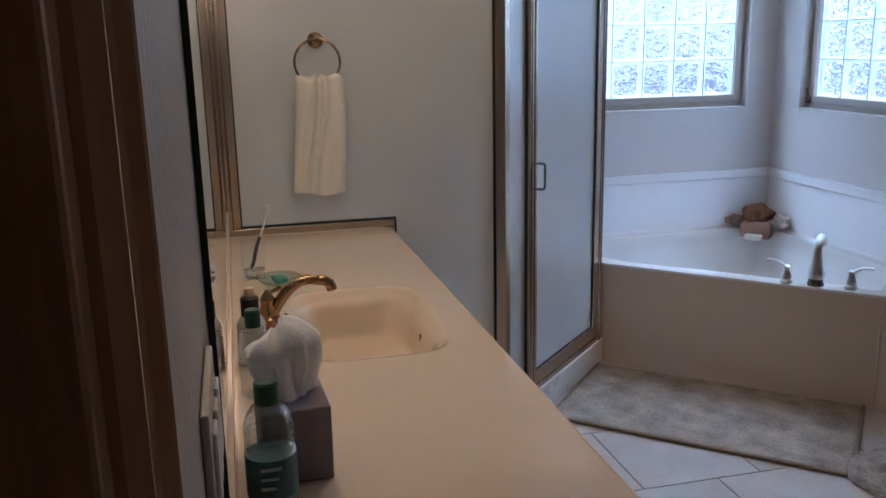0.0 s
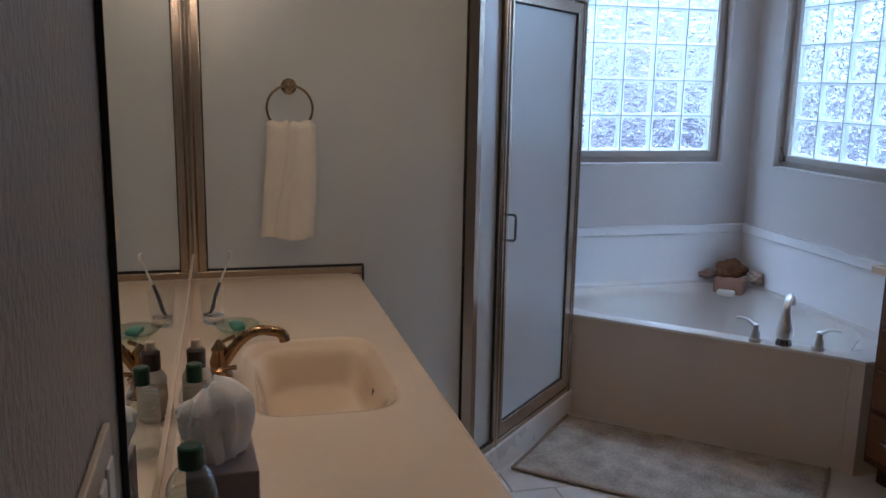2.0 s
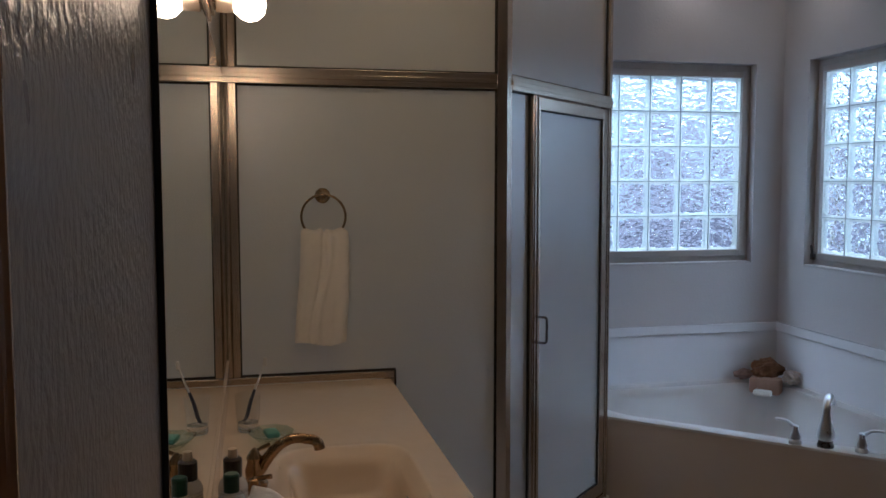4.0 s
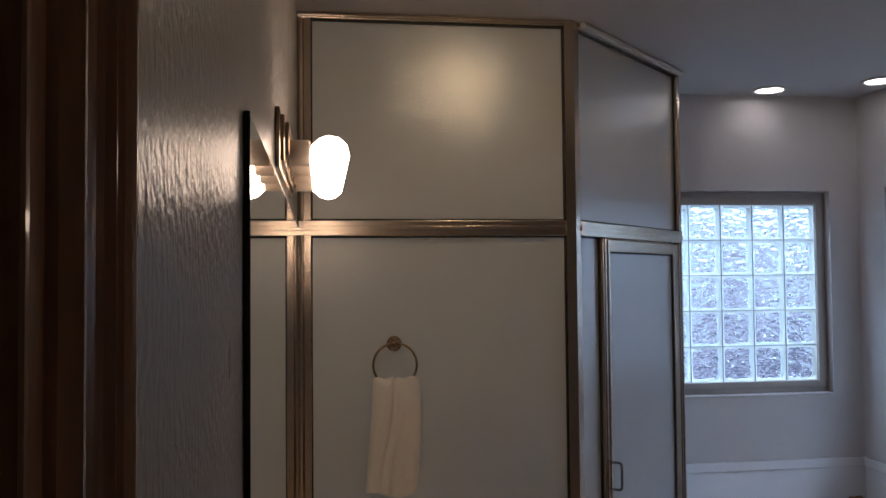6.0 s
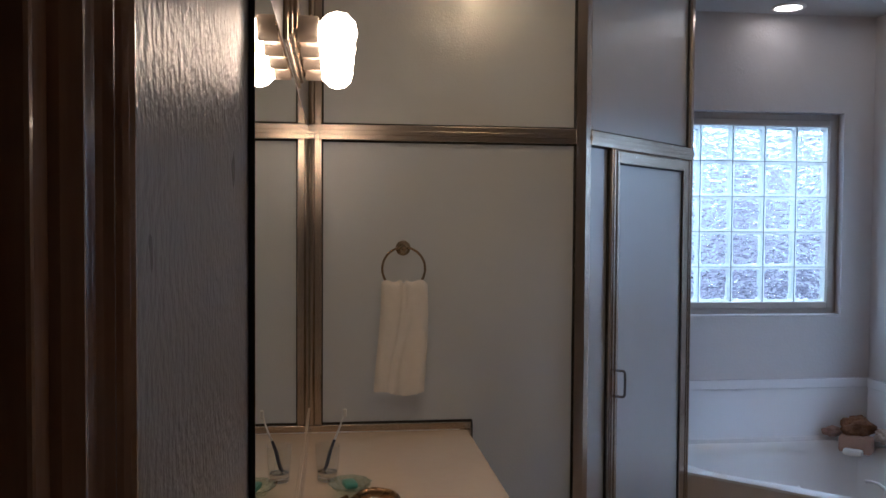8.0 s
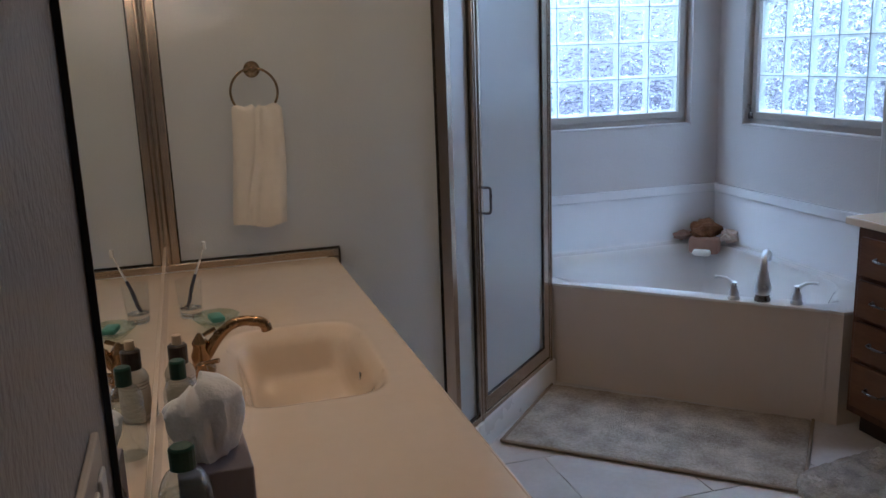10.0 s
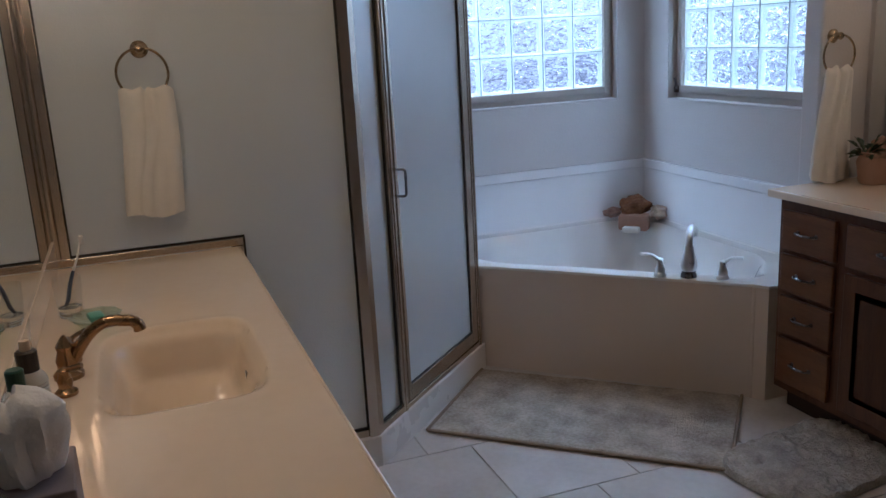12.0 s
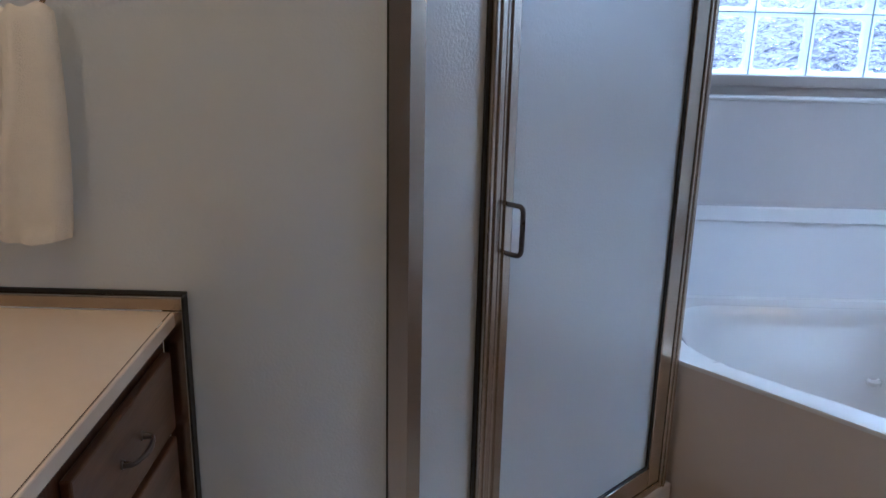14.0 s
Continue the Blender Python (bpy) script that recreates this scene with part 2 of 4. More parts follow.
def frosted():
    """Obscure glass: part blurred view through, part milky body with a satin gloss and a pebbled face."""
    m = translucent("obscure_shower_glass", (0.95, 0.96, 0.96), 0.55, 0.25)
    n, l = m.node_tree.nodes, m.node_tree.links
    b = n["Principled BSDF"]
    b.inputs["Specular IOR Level"].default_value = 0.9
    tc = n.new("ShaderNodeTexCoord")
    nz = n.new("ShaderNodeTexNoise")
    nz.inputs["Scale"].default_value, nz.inputs["Detail"].default_value = 200.0, 2.0
    l.new(tc.outputs["Object"], nz.inputs["Vector"])
    bp = n.new("ShaderNodeBump")
    bp.inputs["Strength"].default_value, bp.inputs["Distance"].default_value = 0.12, 0.004
    l.new(nz.outputs["Fac"], bp.inputs["Height"])
    l.new(bp.outputs["Normal"], b.inputs["Normal"])
    rf = n.new("ShaderNodeBsdfRefraction")
    rf.inputs["Color"].default_value = (0.92, 0.95, 0.97, 1)
    rf.inputs["Roughness"].default_value, rf.inputs["IOR"].default_value = 0.36, 1.30
    out = n["Material Output"].inputs["Surface"]
    body = out.links[0].from_socket
    mix = n.new("ShaderNodeMixShader")
    mix.inputs["Fac"].default_value = 0.54
    l.new(body, mix.inputs[1])
    l.new(rf.outputs["BSDF"], mix.inputs[2])
    gl, face = n.new("ShaderNodeBsdfGlossy"), n.new("ShaderNodeMixShader")
    gl.inputs["Roughness"].default_value = 0.14
    pebble = n.new("ShaderNodeBump")
    pebble.inputs["Strength"].default_value, pebble.inputs["Distance"].default_value = 0.32, 0.004
    l.new(nz.outputs["Fac"], pebble.inputs["Height"])
    l.new(pebble.outputs["Normal"], gl.inputs["Normal"])
    l.new(pebble.outputs["Normal"], rf.inputs["Normal"])
    lw = n.new("ShaderNodeLayerWeight")
    lw.inputs["Blend"].default_value = 0.30
    mr = n.new("ShaderNodeMapRange")
    mr.inputs["To Min"].default_value, mr.inputs["To Max"].default_value = 0.10, 0.75
    l.new(lw.outputs["Facing"], mr.inputs["Value"])
    l.new(mr.outputs["Result"], face.inputs["Fac"])
    l.new(mix.outputs["Shader"], face.inputs[1])
    l.new(gl.outputs["BSDF"], face.inputs[2])
    l.new(face.outputs["Shader"], out)
    return m


FROST = frosted()


def mirror_mat():
    m = bpy.data.materials.new("mirror_silver")
    m.use_nodes = True
    b = m.node_tree.nodes["Principled BSDF"]
    b.inputs["Base Color"].default_value = (0.80, 0.83, 0.81, 1)
    b.inputs["Metallic"].default_value, b.inputs["Roughness"].default_value = 1.0, 0.01
    return m


MIRROR = mirror_mat()


def backdrop_mat():
    """Pale sky above a pinkish neighbouring wall, out of focus behind the glass blocks."""
    m = bpy.data.materials.new("bright_outdoors")
    m.use_nodes = True
    n, l = m.node_tree.nodes, m.node_tree.links
    b = n["Principled BSDF"]
    b.inputs["Base Color"].default_value = (0, 0, 0, 1)
    tc = n.new("ShaderNodeTexCoord")
    sp = n.new("ShaderNodeSeparateXYZ")
    l.new(tc.outputs["Object"], sp.inputs["Vector"])
    mr = n.new("ShaderNodeMapRange")
    mr.inputs["From Min"].default_value, mr.inputs["From Max"].default_value = 0.4, 4.0
    l.new(sp.outputs["Z"], mr.inputs["Value"])
    cr = n.new("ShaderNodeValToRGB")
    e = cr.color_ramp.elements
    e[0].position, e[0].color = 0.0, (0.06, 0.07, 0.10, 1)
    e[1].position, e[1].color = 1.0, (0.82, 0.94, 1.0, 1)
    for p, c in ((0.14, (0.14, 0.15, 0.21)), (0.24, (0.29, 0.29, 0.37)), (0.36, (0.41, 0.43, 0.52)), (0.46, (0.48, 0.58, 0.66)), (0.58, (0.62, 0.78, 0.88))):
        k = e.new(p)
        k.color = (*c, 1)
    nz = n.new("ShaderNodeTexNoise")
    nz.inputs["Scale"].default_value, nz.inputs["Detail"].default_value = 4.0, 5.0
    l.new(tc.outputs["Object"], nz.inputs["Vector"])
    ad = n.new("ShaderNodeMath")
    ad.operation = "MULTIPLY_ADD"
    ad.inputs[1].default_value, ad.inputs[2].default_value = 1.3, -0.67
    l.new(nz.outputs["Fac"], ad.inputs[0])
    sm = n.new("ShaderNodeMath")
    l.new(mr.outputs["Result"], sm.inputs[0])
    l.new(ad.outputs[0], sm.inputs[1])
    l.new(sm.outputs[0], cr.inputs["Fac"])
    l.new(cr.outputs["Color"], b.inputs["Emission Color"])
    up = n.new("ShaderNodeMapRange")
    up.inputs["From Min"].default_value, up.inputs["From Max"].default_value = 2.3, 3.6
    up.inputs["To Min"].default_value, up.inputs["To Max"].default_value = BACKDROP_GLOW, BACKDROP_GLOW * SKY_GAIN
    l.new(sp.outputs["Z"], up.inputs["Value"])
    l.new(up.outputs["Result"], b.inputs["Emission Strength"])
    return m


OUTDOORS = backdrop_mat()


# ---- building helpers ----
def part(name, bm, material, parent=None, label="", smooth=False):
    me = bpy.data.meshes.new(name)
    bm.to_mesh(me)
    bm.free()
    if smooth:
        for f in me.polygons:
            f.use_smooth = True
        me.set_sharp_from_angle(angle=radians(42))
    me.materials.append(material)
    ob = new(name, me)
    if parent is not None:
        ob.parent = parent
    if label:
        ob["label"] = label
    return ob


def thing(name, label, category, at=(0, 0, 0), rz=0.0, group="", kind=""):
    ob = new(name)
    ob.matrix_world = pose(*at, 0, 0, rz)
    return tagged(ob, label, category, group, kind)


def box(x0, x1, y0, y1, z0, z1, bevel=0.0, bm=None):
    own = bm is None
    b = bmesh.new() if own else bm
    r = bmesh.ops.create_cube(b, size=1.0)
    for v in r["verts"]:
        v.co = Vector(((x0 + x1) / 2 + v.co.x * (x1 - x0), (y0 + y1) / 2 + v.co.y * (y1 - y0), (z0 + z1) / 2 + v.co.z * (z1 - z0)))
    if bevel:
        edges = list({e for v in r["verts"] for e in v.link_edges})
        bmesh.ops.bevel(b, geom=edges, offset=bevel, segments=2, affect="EDGES", profile=0.5)
    return b


def prism(points, z0, z1, bevel=0.0):
    b = bmesh.new()
    low = [b.verts.new((x, y, z0)) for x, y in points]
    top = [b.verts.new((x, y, z1)) for x, y in points]
    b.faces.new(list(reversed(low)))
    cap = b.faces.new(top)
    k = len(points)
    for i in range(k):
        b.faces.new((low[i], low[(i + 1) % k], top[(i + 1) % k], top[i]))
    bmesh.ops.recalc_face_normals(b, faces=b.faces[:])
    if bevel:
        bmesh.ops.bevel(b, geom=list(cap.edges), offset=bevel, segments=2, affect="EDGES", profile=0.5)
    return b


def lathe(profile, n=20, at=(0, 0, 0), bm=None, axis="z"):
    """Turns (radius, height) pairs about an axis through the point at."""
    b = bmesh.new() if bm is None else bm
    rings = []
    for r, h in profile:
        ring = []
        for i in range(n):
            a = 2 * math.pi * i / n
            c, s = max(r, 0.0002) * math.cos(a), max(r, 0.0002) * math.sin(a)
            p = {"z": (c, s, h), "y": (c, h, s), "x": (h, c, s)}[axis]
            ring.append(b.verts.new(Vector(p) + Vector(at)))
        rings.append(ring)
    for lo, hi in zip(rings, rings[1:]):
        for i in range(n):
            b.faces.new((lo[i], lo[(i + 1) % n], hi[(i + 1) % n], hi[i]))
    b.faces.new(list(reversed(rings[0])))
    b.faces.new(rings[-1])
    bmesh.ops.recalc_face_normals(b, faces=b.faces[:])
    return b


def tube(points, radii, n=12, bm=None, closed=False):
    """A round bar through points, with a radius at each."""
    b = bmesh.new() if bm is None else bm
    pts = [Vector(p) for p in points]
    k = len(pts)
    radii = [radii] * k if isinstance(radii, (int, float)) else radii
    rings, side = [], None
    for i, p in enumerate(pts):
        ahead = (pts[(i + 1) % k] if closed or i < k - 1 else p) - (pts[i - 1] if closed or i else p)
        ahead.normalize()
        if side is None:
            side = ahead.orthogonal().normalized()
        side = (side - ahead * side.dot(ahead)).normalized()
        up = ahead.cross(side)
        rings.append([b.verts.new(p + radii[i] * (math.cos(2 * math.pi * j / n) * side + math.sin(2 * math.pi * j / n) * up)) for j in range(n)])
    pairs = list(zip(rings, rings[1:])) + ([(rings[-1], rings[0])] if closed else [])
    for lo, hi in pairs:
        for j in range(n):
            b.faces.new((lo[j], lo[(j + 1) % n], hi[(j + 1) % n], hi[j]))
    if not closed:
        b.faces.new(list(reversed(rings[0])))
        b.faces.new(rings[-1])
    bmesh.ops.recalc_face_normals(b, faces=b.faces[:])
    return b


def arc(p0, p1, p2, n=8):
    """A smooth bend from p0 to p2 drawn towards p1."""
    a, b, c = Vector(p0), Vector(p1), Vector(p2)
    return [(1 - t) ** 2 * a + 2 * t * (1 - t) * b + t * t * c for t in (i / n for i in range(n + 1))]


def wall_with_hole(axis, face, back, u0, u1, z0, z1, hole):
    """A wall whose inner face lies at face, with one opening (u0, u1, z0, z1), along x or y."""
    h0, h1, hz0, hz1 = hole
    b = bmesh.new()
    for a0, a1, b0, b1 in ((u0, h0, z0, z1), (h1, u1, z0, z1), (h0, h1, z0, hz0), (h0, h1, hz1, z1)):
        if axis == "x":
            box(a0, a1, min(face, back), max(face, back), b0, b1, bm=b)
        else:
            box(min(face, back), max(face, back), a0, a1, b0, b1, bm=b)
    bmesh.ops.remove_doubles(b, verts=b.verts[:], dist=0.0005)
    return b


def structure(name, bm, material, label, category):
    return tagged(part(name, bm, material), label, category, kind="structure")


CEILING_Z = 2.737
BACK_Y, RIGHT_X, MIRROR_X = 1.14, 2.90, 3.06

# ---- the large structure ----
structure("floor", box(-1.6, 3.3, -4.8, 1.3, -0.12, -0.006), GROUT, "beige grout bed under pale stone floor tiles", "floor")
structure("ceiling", box(-1.7, 3.4, -4.9, 1.4, CEILING_Z, CEILING_Z + 0.12), CEIL, "plain off-white painted ceiling", "ceiling")
structure("wall_back", wall_with_hole("x", BACK_Y, BACK_Y + 0.16, 0.0, 3.2, 0, CEILING_Z, (1.745, 2.735, 1.172, 2.237)), WALL,
          "warm grey painted wall behind the corner bathtub", "wall")
structure("wall_window_side", wall_with_hole("y", RIGHT_X, RIGHT_X + 0.16, -0.1, BACK_Y, 0, CEILING_Z, (-0.085, 0.925, 1.172, 2.237)), WALL,
          "warm grey painted wall with a glass block window", "wall")
structure("wall_return", box(2.825, MIRROR_X + 0.12, -0.2, -0.1005, 0, CEILING_Z, 0.012), WALL, "short painted wall return beside the second vanity", "wall")
structure("wall_right", box(MIRROR_X, MIRROR_X + 0.12, -4.8, -0.2005, 0, CEILING_Z), WALL, "painted wall behind the second vanity", "wall")
structure("wall_front", box(-0.12, MIRROR_X + 0.12, -4.8, -4.68, 0, CEILING_Z), WALL, "plain painted wall at the far end of the bathroom", "wall")
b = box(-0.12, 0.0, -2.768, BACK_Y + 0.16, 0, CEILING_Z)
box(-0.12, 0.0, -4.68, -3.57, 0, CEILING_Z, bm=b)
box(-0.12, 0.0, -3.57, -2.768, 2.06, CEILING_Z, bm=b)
structure("wall_left", b, WALL_TEX, "painted wall with a rippled plaster texture, colour darkened to stand for dimmer light", "wall")
# Added walls close off the doorway; their brown is darkened to read as dim.
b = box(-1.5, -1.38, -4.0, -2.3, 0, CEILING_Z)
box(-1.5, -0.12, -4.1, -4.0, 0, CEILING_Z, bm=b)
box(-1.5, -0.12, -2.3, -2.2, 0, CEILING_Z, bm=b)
structure("wall_next_room", b, DARK_WALL, "added brown walls beyond the doorway, coloured dark to read as a dim room", "wall")


def casing(y0, y1, name):
    """A moulded door casing: ridges and coves along the upright, in the wall's plane."""
    k = 40
    prof = []
    for i in range(k + 1):
        u = i / k
        d = 0.004 + 0.005 * math.sin(u * math.pi)
        for c, w, h in ((0.06, 0.045, 0.007), (0.36, 0.035, 0.006), (0.48, 0.028, 0.005), (0.60, 0.035, 0.005), (0.94, 0.04, 0.004)):
            d += h * math.exp(-((u - c) / w) ** 2)
        prof.append((y0 + (y1 - y0) * u, d))
    pts = [(0.0005, y0)] + [(d, y) for y, d in prof] + [(0.0005, y1)]
    return structure(name, prism(pts, 0.0, 2.13), TRIM_WOOD, "dark stained moulded wooden door casing", "door casing")


casing(-2.768, -2.666, "trim_casing_1")
casing(-3.67, -3.57, "trim_casing_2")
structure("trim_casing_head", box(0.0005, 0.022, -3.57, -2.768, 2.04, 2.13, 0.004), TRIM_WOOD, "dark stained wooden door head casing", "door casing")
b = box(-0.122, 0.002, -2.786, -2.7685, 0, 2.05, 0.002)
box(-0.122, 0.002, -3.5695, -3.552, 0, 2.05, 0.002, bm=b)
box(-0.122, 0.002, -3.552, -2.786, 2.04, 2.0595, 0.002, bm=b)
box(-0.075, -0.04, -2.798, -2.786, 0, 2.04, 0.002, bm=b)
structure("door_1_jamb", b, TRIM_WOOD, "dark stained wooden door jamb of an open doorway", "door frame")


# ---- glass block windows ----
def rounded(w, h, r, n=4):
    """Corner points of a rounded rectangle about the middle, in x and z."""
    out = []
    for cx, cz, a0 in ((w - r, h - r, 0), (r - w, h - r, 90), (r - w, r - h, 180), (w - r, r - h, 270)):
        out += [(cx + r * math.cos(radians(a0 + 90 * i / n)), cz + r * math.sin(radians(a0 + 90 * i / n))) for i in range(n + 1)]
    return out


def mesh_of(name, b, material):
    bmesh.ops.recalc_face_normals(b, faces=b.faces[:])
    me = bpy.data.meshes.new(name)
    b.to_mesh(me)
    b.free()
    me.materials.append(material)
    return me


def block_mesh(w, h, d):
    """The wavy face: a thin rounded pad."""
    b = bmesh.new()
    pts = rounded(w / 2, h / 2, 0.018)
    lo = [b.verts.new((x, -d / 2, z)) for x, z in pts]
    hi = [b.verts.new((x, d / 2, z)) for x, z in pts]
    b.faces.new(lo)
    b.faces.new(list(reversed(hi)))
    for i in range(len(pts)):
        k = (i + 1) % len(pts)
        b.faces.new((lo[i], lo[k], hi[k], hi[i]))
    return mesh_of("block_face", b, BLOCK)


def rim_mesh(hw, hh, m):
    """The pale moulded rim round a block's face, square outside and rounded inside."""
    b = bmesh.new()
    inner = rounded(hw - m, hh - m, 0.019)
    outside = []
    for x, z in inner:
        outside.append((max(-hw, min(hw, x * 4)) if abs(x) > hw - m - 0.018 else max(-hw, min(hw, x * 1.1)), max(-hh, min(hh, z * 4)) if abs(z) > hh - m - 0.018 else max(-hh, min(hh, z * 1.1))))
    rows_ = [[b.verts.new((x, y, z)) for x, z in loop] for loop, y in ((outside, 0.022), (outside, -0.026), (inner, -0.022), (inner, 0.022))]
    k = len(inner)
    for q in range(4):
        p0, p1 = rows_[q], rows_[(q + 1) % 4]
        for i in range(k):
            vs = []
            for v in (p0[i], p0[(i + 1) % k], p1[(i + 1) % k], p1[i]):
                if all((v.co - t.co).length > 1e-6 for t in vs):
                    vs.append(v)
            if len(vs) > 2:
                b.faces.new(vs)
    return mesh_of("glass_block", b, JOINT)


def block_window(name, m, cols, pitch_u, rows, pitch_z, left, right, low, high, label):
    """A window in its own frame: u along local x, z up, the outer side at positive y. m places it."""
    w = new(name)
    w.matrix_world = m
    tagged(w, label, "window", kind="structure")
    U, Z = cols * pitch_u, rows * pitch_z
    b = bmesh.new()
    fr = 0.034
    box(-fr, 0, -0.012, 0.05, -fr, Z + fr, 0.003, bm=b)
    box(U, U + fr, -0.012, 0.05, -fr, Z + fr, 0.003, bm=b)
    box(0, U, -0.012, 0.05, -fr, 0, 0.003, bm=b)
    box(0, U, -0.012, 0.05, Z, Z + fr, 0.003, bm=b)
    part("window_frame", b, WFRAME, w, "taupe metal window frame")
    b = bmesh.new()
    box(-left, -fr, 0.0, 0.05, -low, Z + high, bm=b)
    box(U + fr, U + right, 0.0, 0.05, -low, Z + high, bm=b)
    box(-fr, U + fr, 0.0, 0.05, -low, -fr, bm=b)
    box(-fr, U + fr, 0.0, 0.05, Z + fr, Z + high, bm=b)
    part("window_stop", b, WFRAME, w)
    b = bmesh.new()
    j = 0.0016
    for i in range(1, cols):
        box(i * pitch_u - j, i * pitch_u + j, 0.002, 0.060, 0.0, Z, bm=b)
    for k in range(1, rows):
        for i in range(cols):
            box(i * pitch_u + (j if i else 0), (i + 1) * pitch_u - (j if i < cols - 1 else 0), 0.002, 0.060, k * pitch_z - j, k * pitch_z + j, bm=b)
    part("joint_grid", b, MORTAR, w, "thin grey joints").visible_shadow = False
    rim_me = rim_mesh(pitch_u / 2 - j, pitch_z / 2 - j, 0.0115)
    me = block_mesh(pitch_u - 0.0235, pitch_z - 0.0235, 0.044)
    for i in range(cols):
        for k in range(rows):
            o = new("glass_block", rim_me)
            o.parent = w
            o.location = ((i + 0.5) * pitch_u, 0.033, (k + 0.5) * pitch_z)
            o.visible_shadow = False
            c = new("block_face", me)
            c.parent = o
            c.visible_shadow = False
    return w


window_1 = block_window("window_1", pose(1.799, BACK_Y + 0.055, 1.245), 5, 0.1764, 5, 0.1848, 0.054, 0.054, 0.073, 0.066,
                        "five by five glass block window with wavy panes, daylit")
window_2 = block_window("window_2", pose(RIGHT_X + 0.055, 0.873, 1.245, 0, 0, -90), 5, 0.1840, 5, 0.1848, 0.052, 0.038, 0.073, 0.066,
                        "glass block window with wavy panes in the side wall, daylit")
b = box(0.0, 0.018, -0.034, -0.012, -0.02, 0.012, 0.003)
tube([(0.009, -0.024, 0.0), (0.009, -0.03, 0.03), (0.006, -0.034, 0.055)], 0.006, 8, bm=b)
latch = part("latch", b, DARKMETAL, window_2, "small dark crank latch")
latch.location = (-0.030, 0.0, -0.016)
b = box(1.752, 2.728, BACK_Y - 0.004, BACK_Y + 0.05, 1.1725, 1.1845, 0.004)
structure("window_sill_1", b, WALL, "painted sill under the glass block window", "window sill")
b = box(RIGHT_X - 0.004, RIGHT_X + 0.05, -0.080, 0.918, 1.1725, 1.1845, 0.004)
structure("window_sill_2", b, WALL, "painted sill under the side glass block window", "window sill")
b = bmesh.new()
box(0.0, 4.6, 2.2, 2.25, 0.0, 5.5, bm=b)
box(4.2, 4.25, -2.0, 2.2, 0.0, 5.5, bm=b)
structure("backdrop", b, OUTDOORS, "bright hazy outdoors beyond the glass blocks", "backdrop").visible_shadow = False

# ---- shower ----
AX, AY = 0.994, 0.0
b = prism([(0.002, -0.03), (1.005, -0.03), (1.735, 0.70), (1.660, 0.775), (0.965, 0.075), (0.002, 0.075)], 0.0, 0.123, 0.006)
tagged(part("shower_curb", b, CURB), "white cultured marble shower curb on the tiled floor", "shower curb")
b = prism([(0.01, 0.075), (0.965, 0.075), (1.660, 0.775), (1.66, BACK_Y - 0.02), (0.01, BACK_Y - 0.02)], -0.004, 0.05)
tagged(part("shower_pan", b, CURB), "white shower pan inside the curb", "shower pan")
b = box(0.001, 0.012, 0.08, BACK_Y - 0.012, 0.05, CEILING_Z - 0.002)
box(0.012, 1.66, BACK_Y - 0.012, BACK_Y - 0.001, 0.05, CEILING_Z - 0.002, bm=b)
structure("shower_wall_lining", b, SHOWER_WALL, "cream panels lining the shower walls", "shower wall")
structure("wall_shower_side", box(1.672, 1.712, 0.742, BACK_Y, 0.0, CEILING_Z), WALL, "narrow painted wall between shower and bathtub", "wall")

shower = thing("shower_enclosure", "neo-angle shower enclosure of obscure glass in brushed bronze frames, door shut", "shower")


def bar(name, x0, x1, y0, y1, z0, z1, parent, label="", groove=None):
    """A framing channel with a raised middle bead along its length."""
    b = box(x0, x1, y0, y1, z0, z1, 0.003)
    if groove == "z":
        w = x1 - x0
        box(x0 + w * 0.36, x1 - w * 0.36, y0 - 0.004, y0 + 0.004, z0, z1, 0.002, bm=b)
    if groove == "x":
        h = z1 - z0
        box(x0, x1, y0 - 0.004, y0 + 0.004, z0 + h * 0.34, z1 - h * 0.36, 0.002, bm=b)
    return part(name, b, NICKEL, parent, label)


RAIL0, RAIL1 = 1.945, 2.000


def wall_channel(name, z0, z1):
    """A flat face by the glass and a rounded bead by the wall."""
    bead = [(0.024 - 0.0115 * (1 - math.cos(a)), -0.020 - 0.011 * math.sin(a)) for a in (math.pi * i / 8 for i in range(9))]
    return part(name, prism([(0.0482, 0.02), (0.0482, -0.022), (0.046, -0.024), (0.0245, -0.024)] + bead + [(0.001, 0.02)], z0, z1), NICKEL, shower)


wall_channel("wall_channel", 0.939, RAIL0)
wall_channel("wall_channel_upper", RAIL1, 2.713)
bar("cross_rail", 0.001, 0.965, -0.026, 0.022, RAIL0, RAIL1, shower, groove="x")
bar("header", 0.001, 0.965, -0.026, 0.022, 2.713, CEILING_Z - 0.001, shower, groove="x")
bar("counter_channel", 0.001, 0.587, -0.024, 0.02, 0.9115, 0.937, shower)
bar("notch_channel", 0.546, 0.587, -0.0245, 0.02, 0.152, 0.911, shower)
bar("bottom_channel", 0.587, 0.965, -0.022, 0.02, 0.1235, 0.152, shower)
post = part("corner_post", prism([(0.965, -0.026), (1.001, -0.026), (1.026, -0.001), (0.992, 0.034), (0.965, 0.022)], 0.1235, CEILING_Z - 0.001), NICKEL, shower)
part("seal", box(0.5865, 0.5905, -0.0265, 0.008, 0.152, 0.939), GASKET, shower)


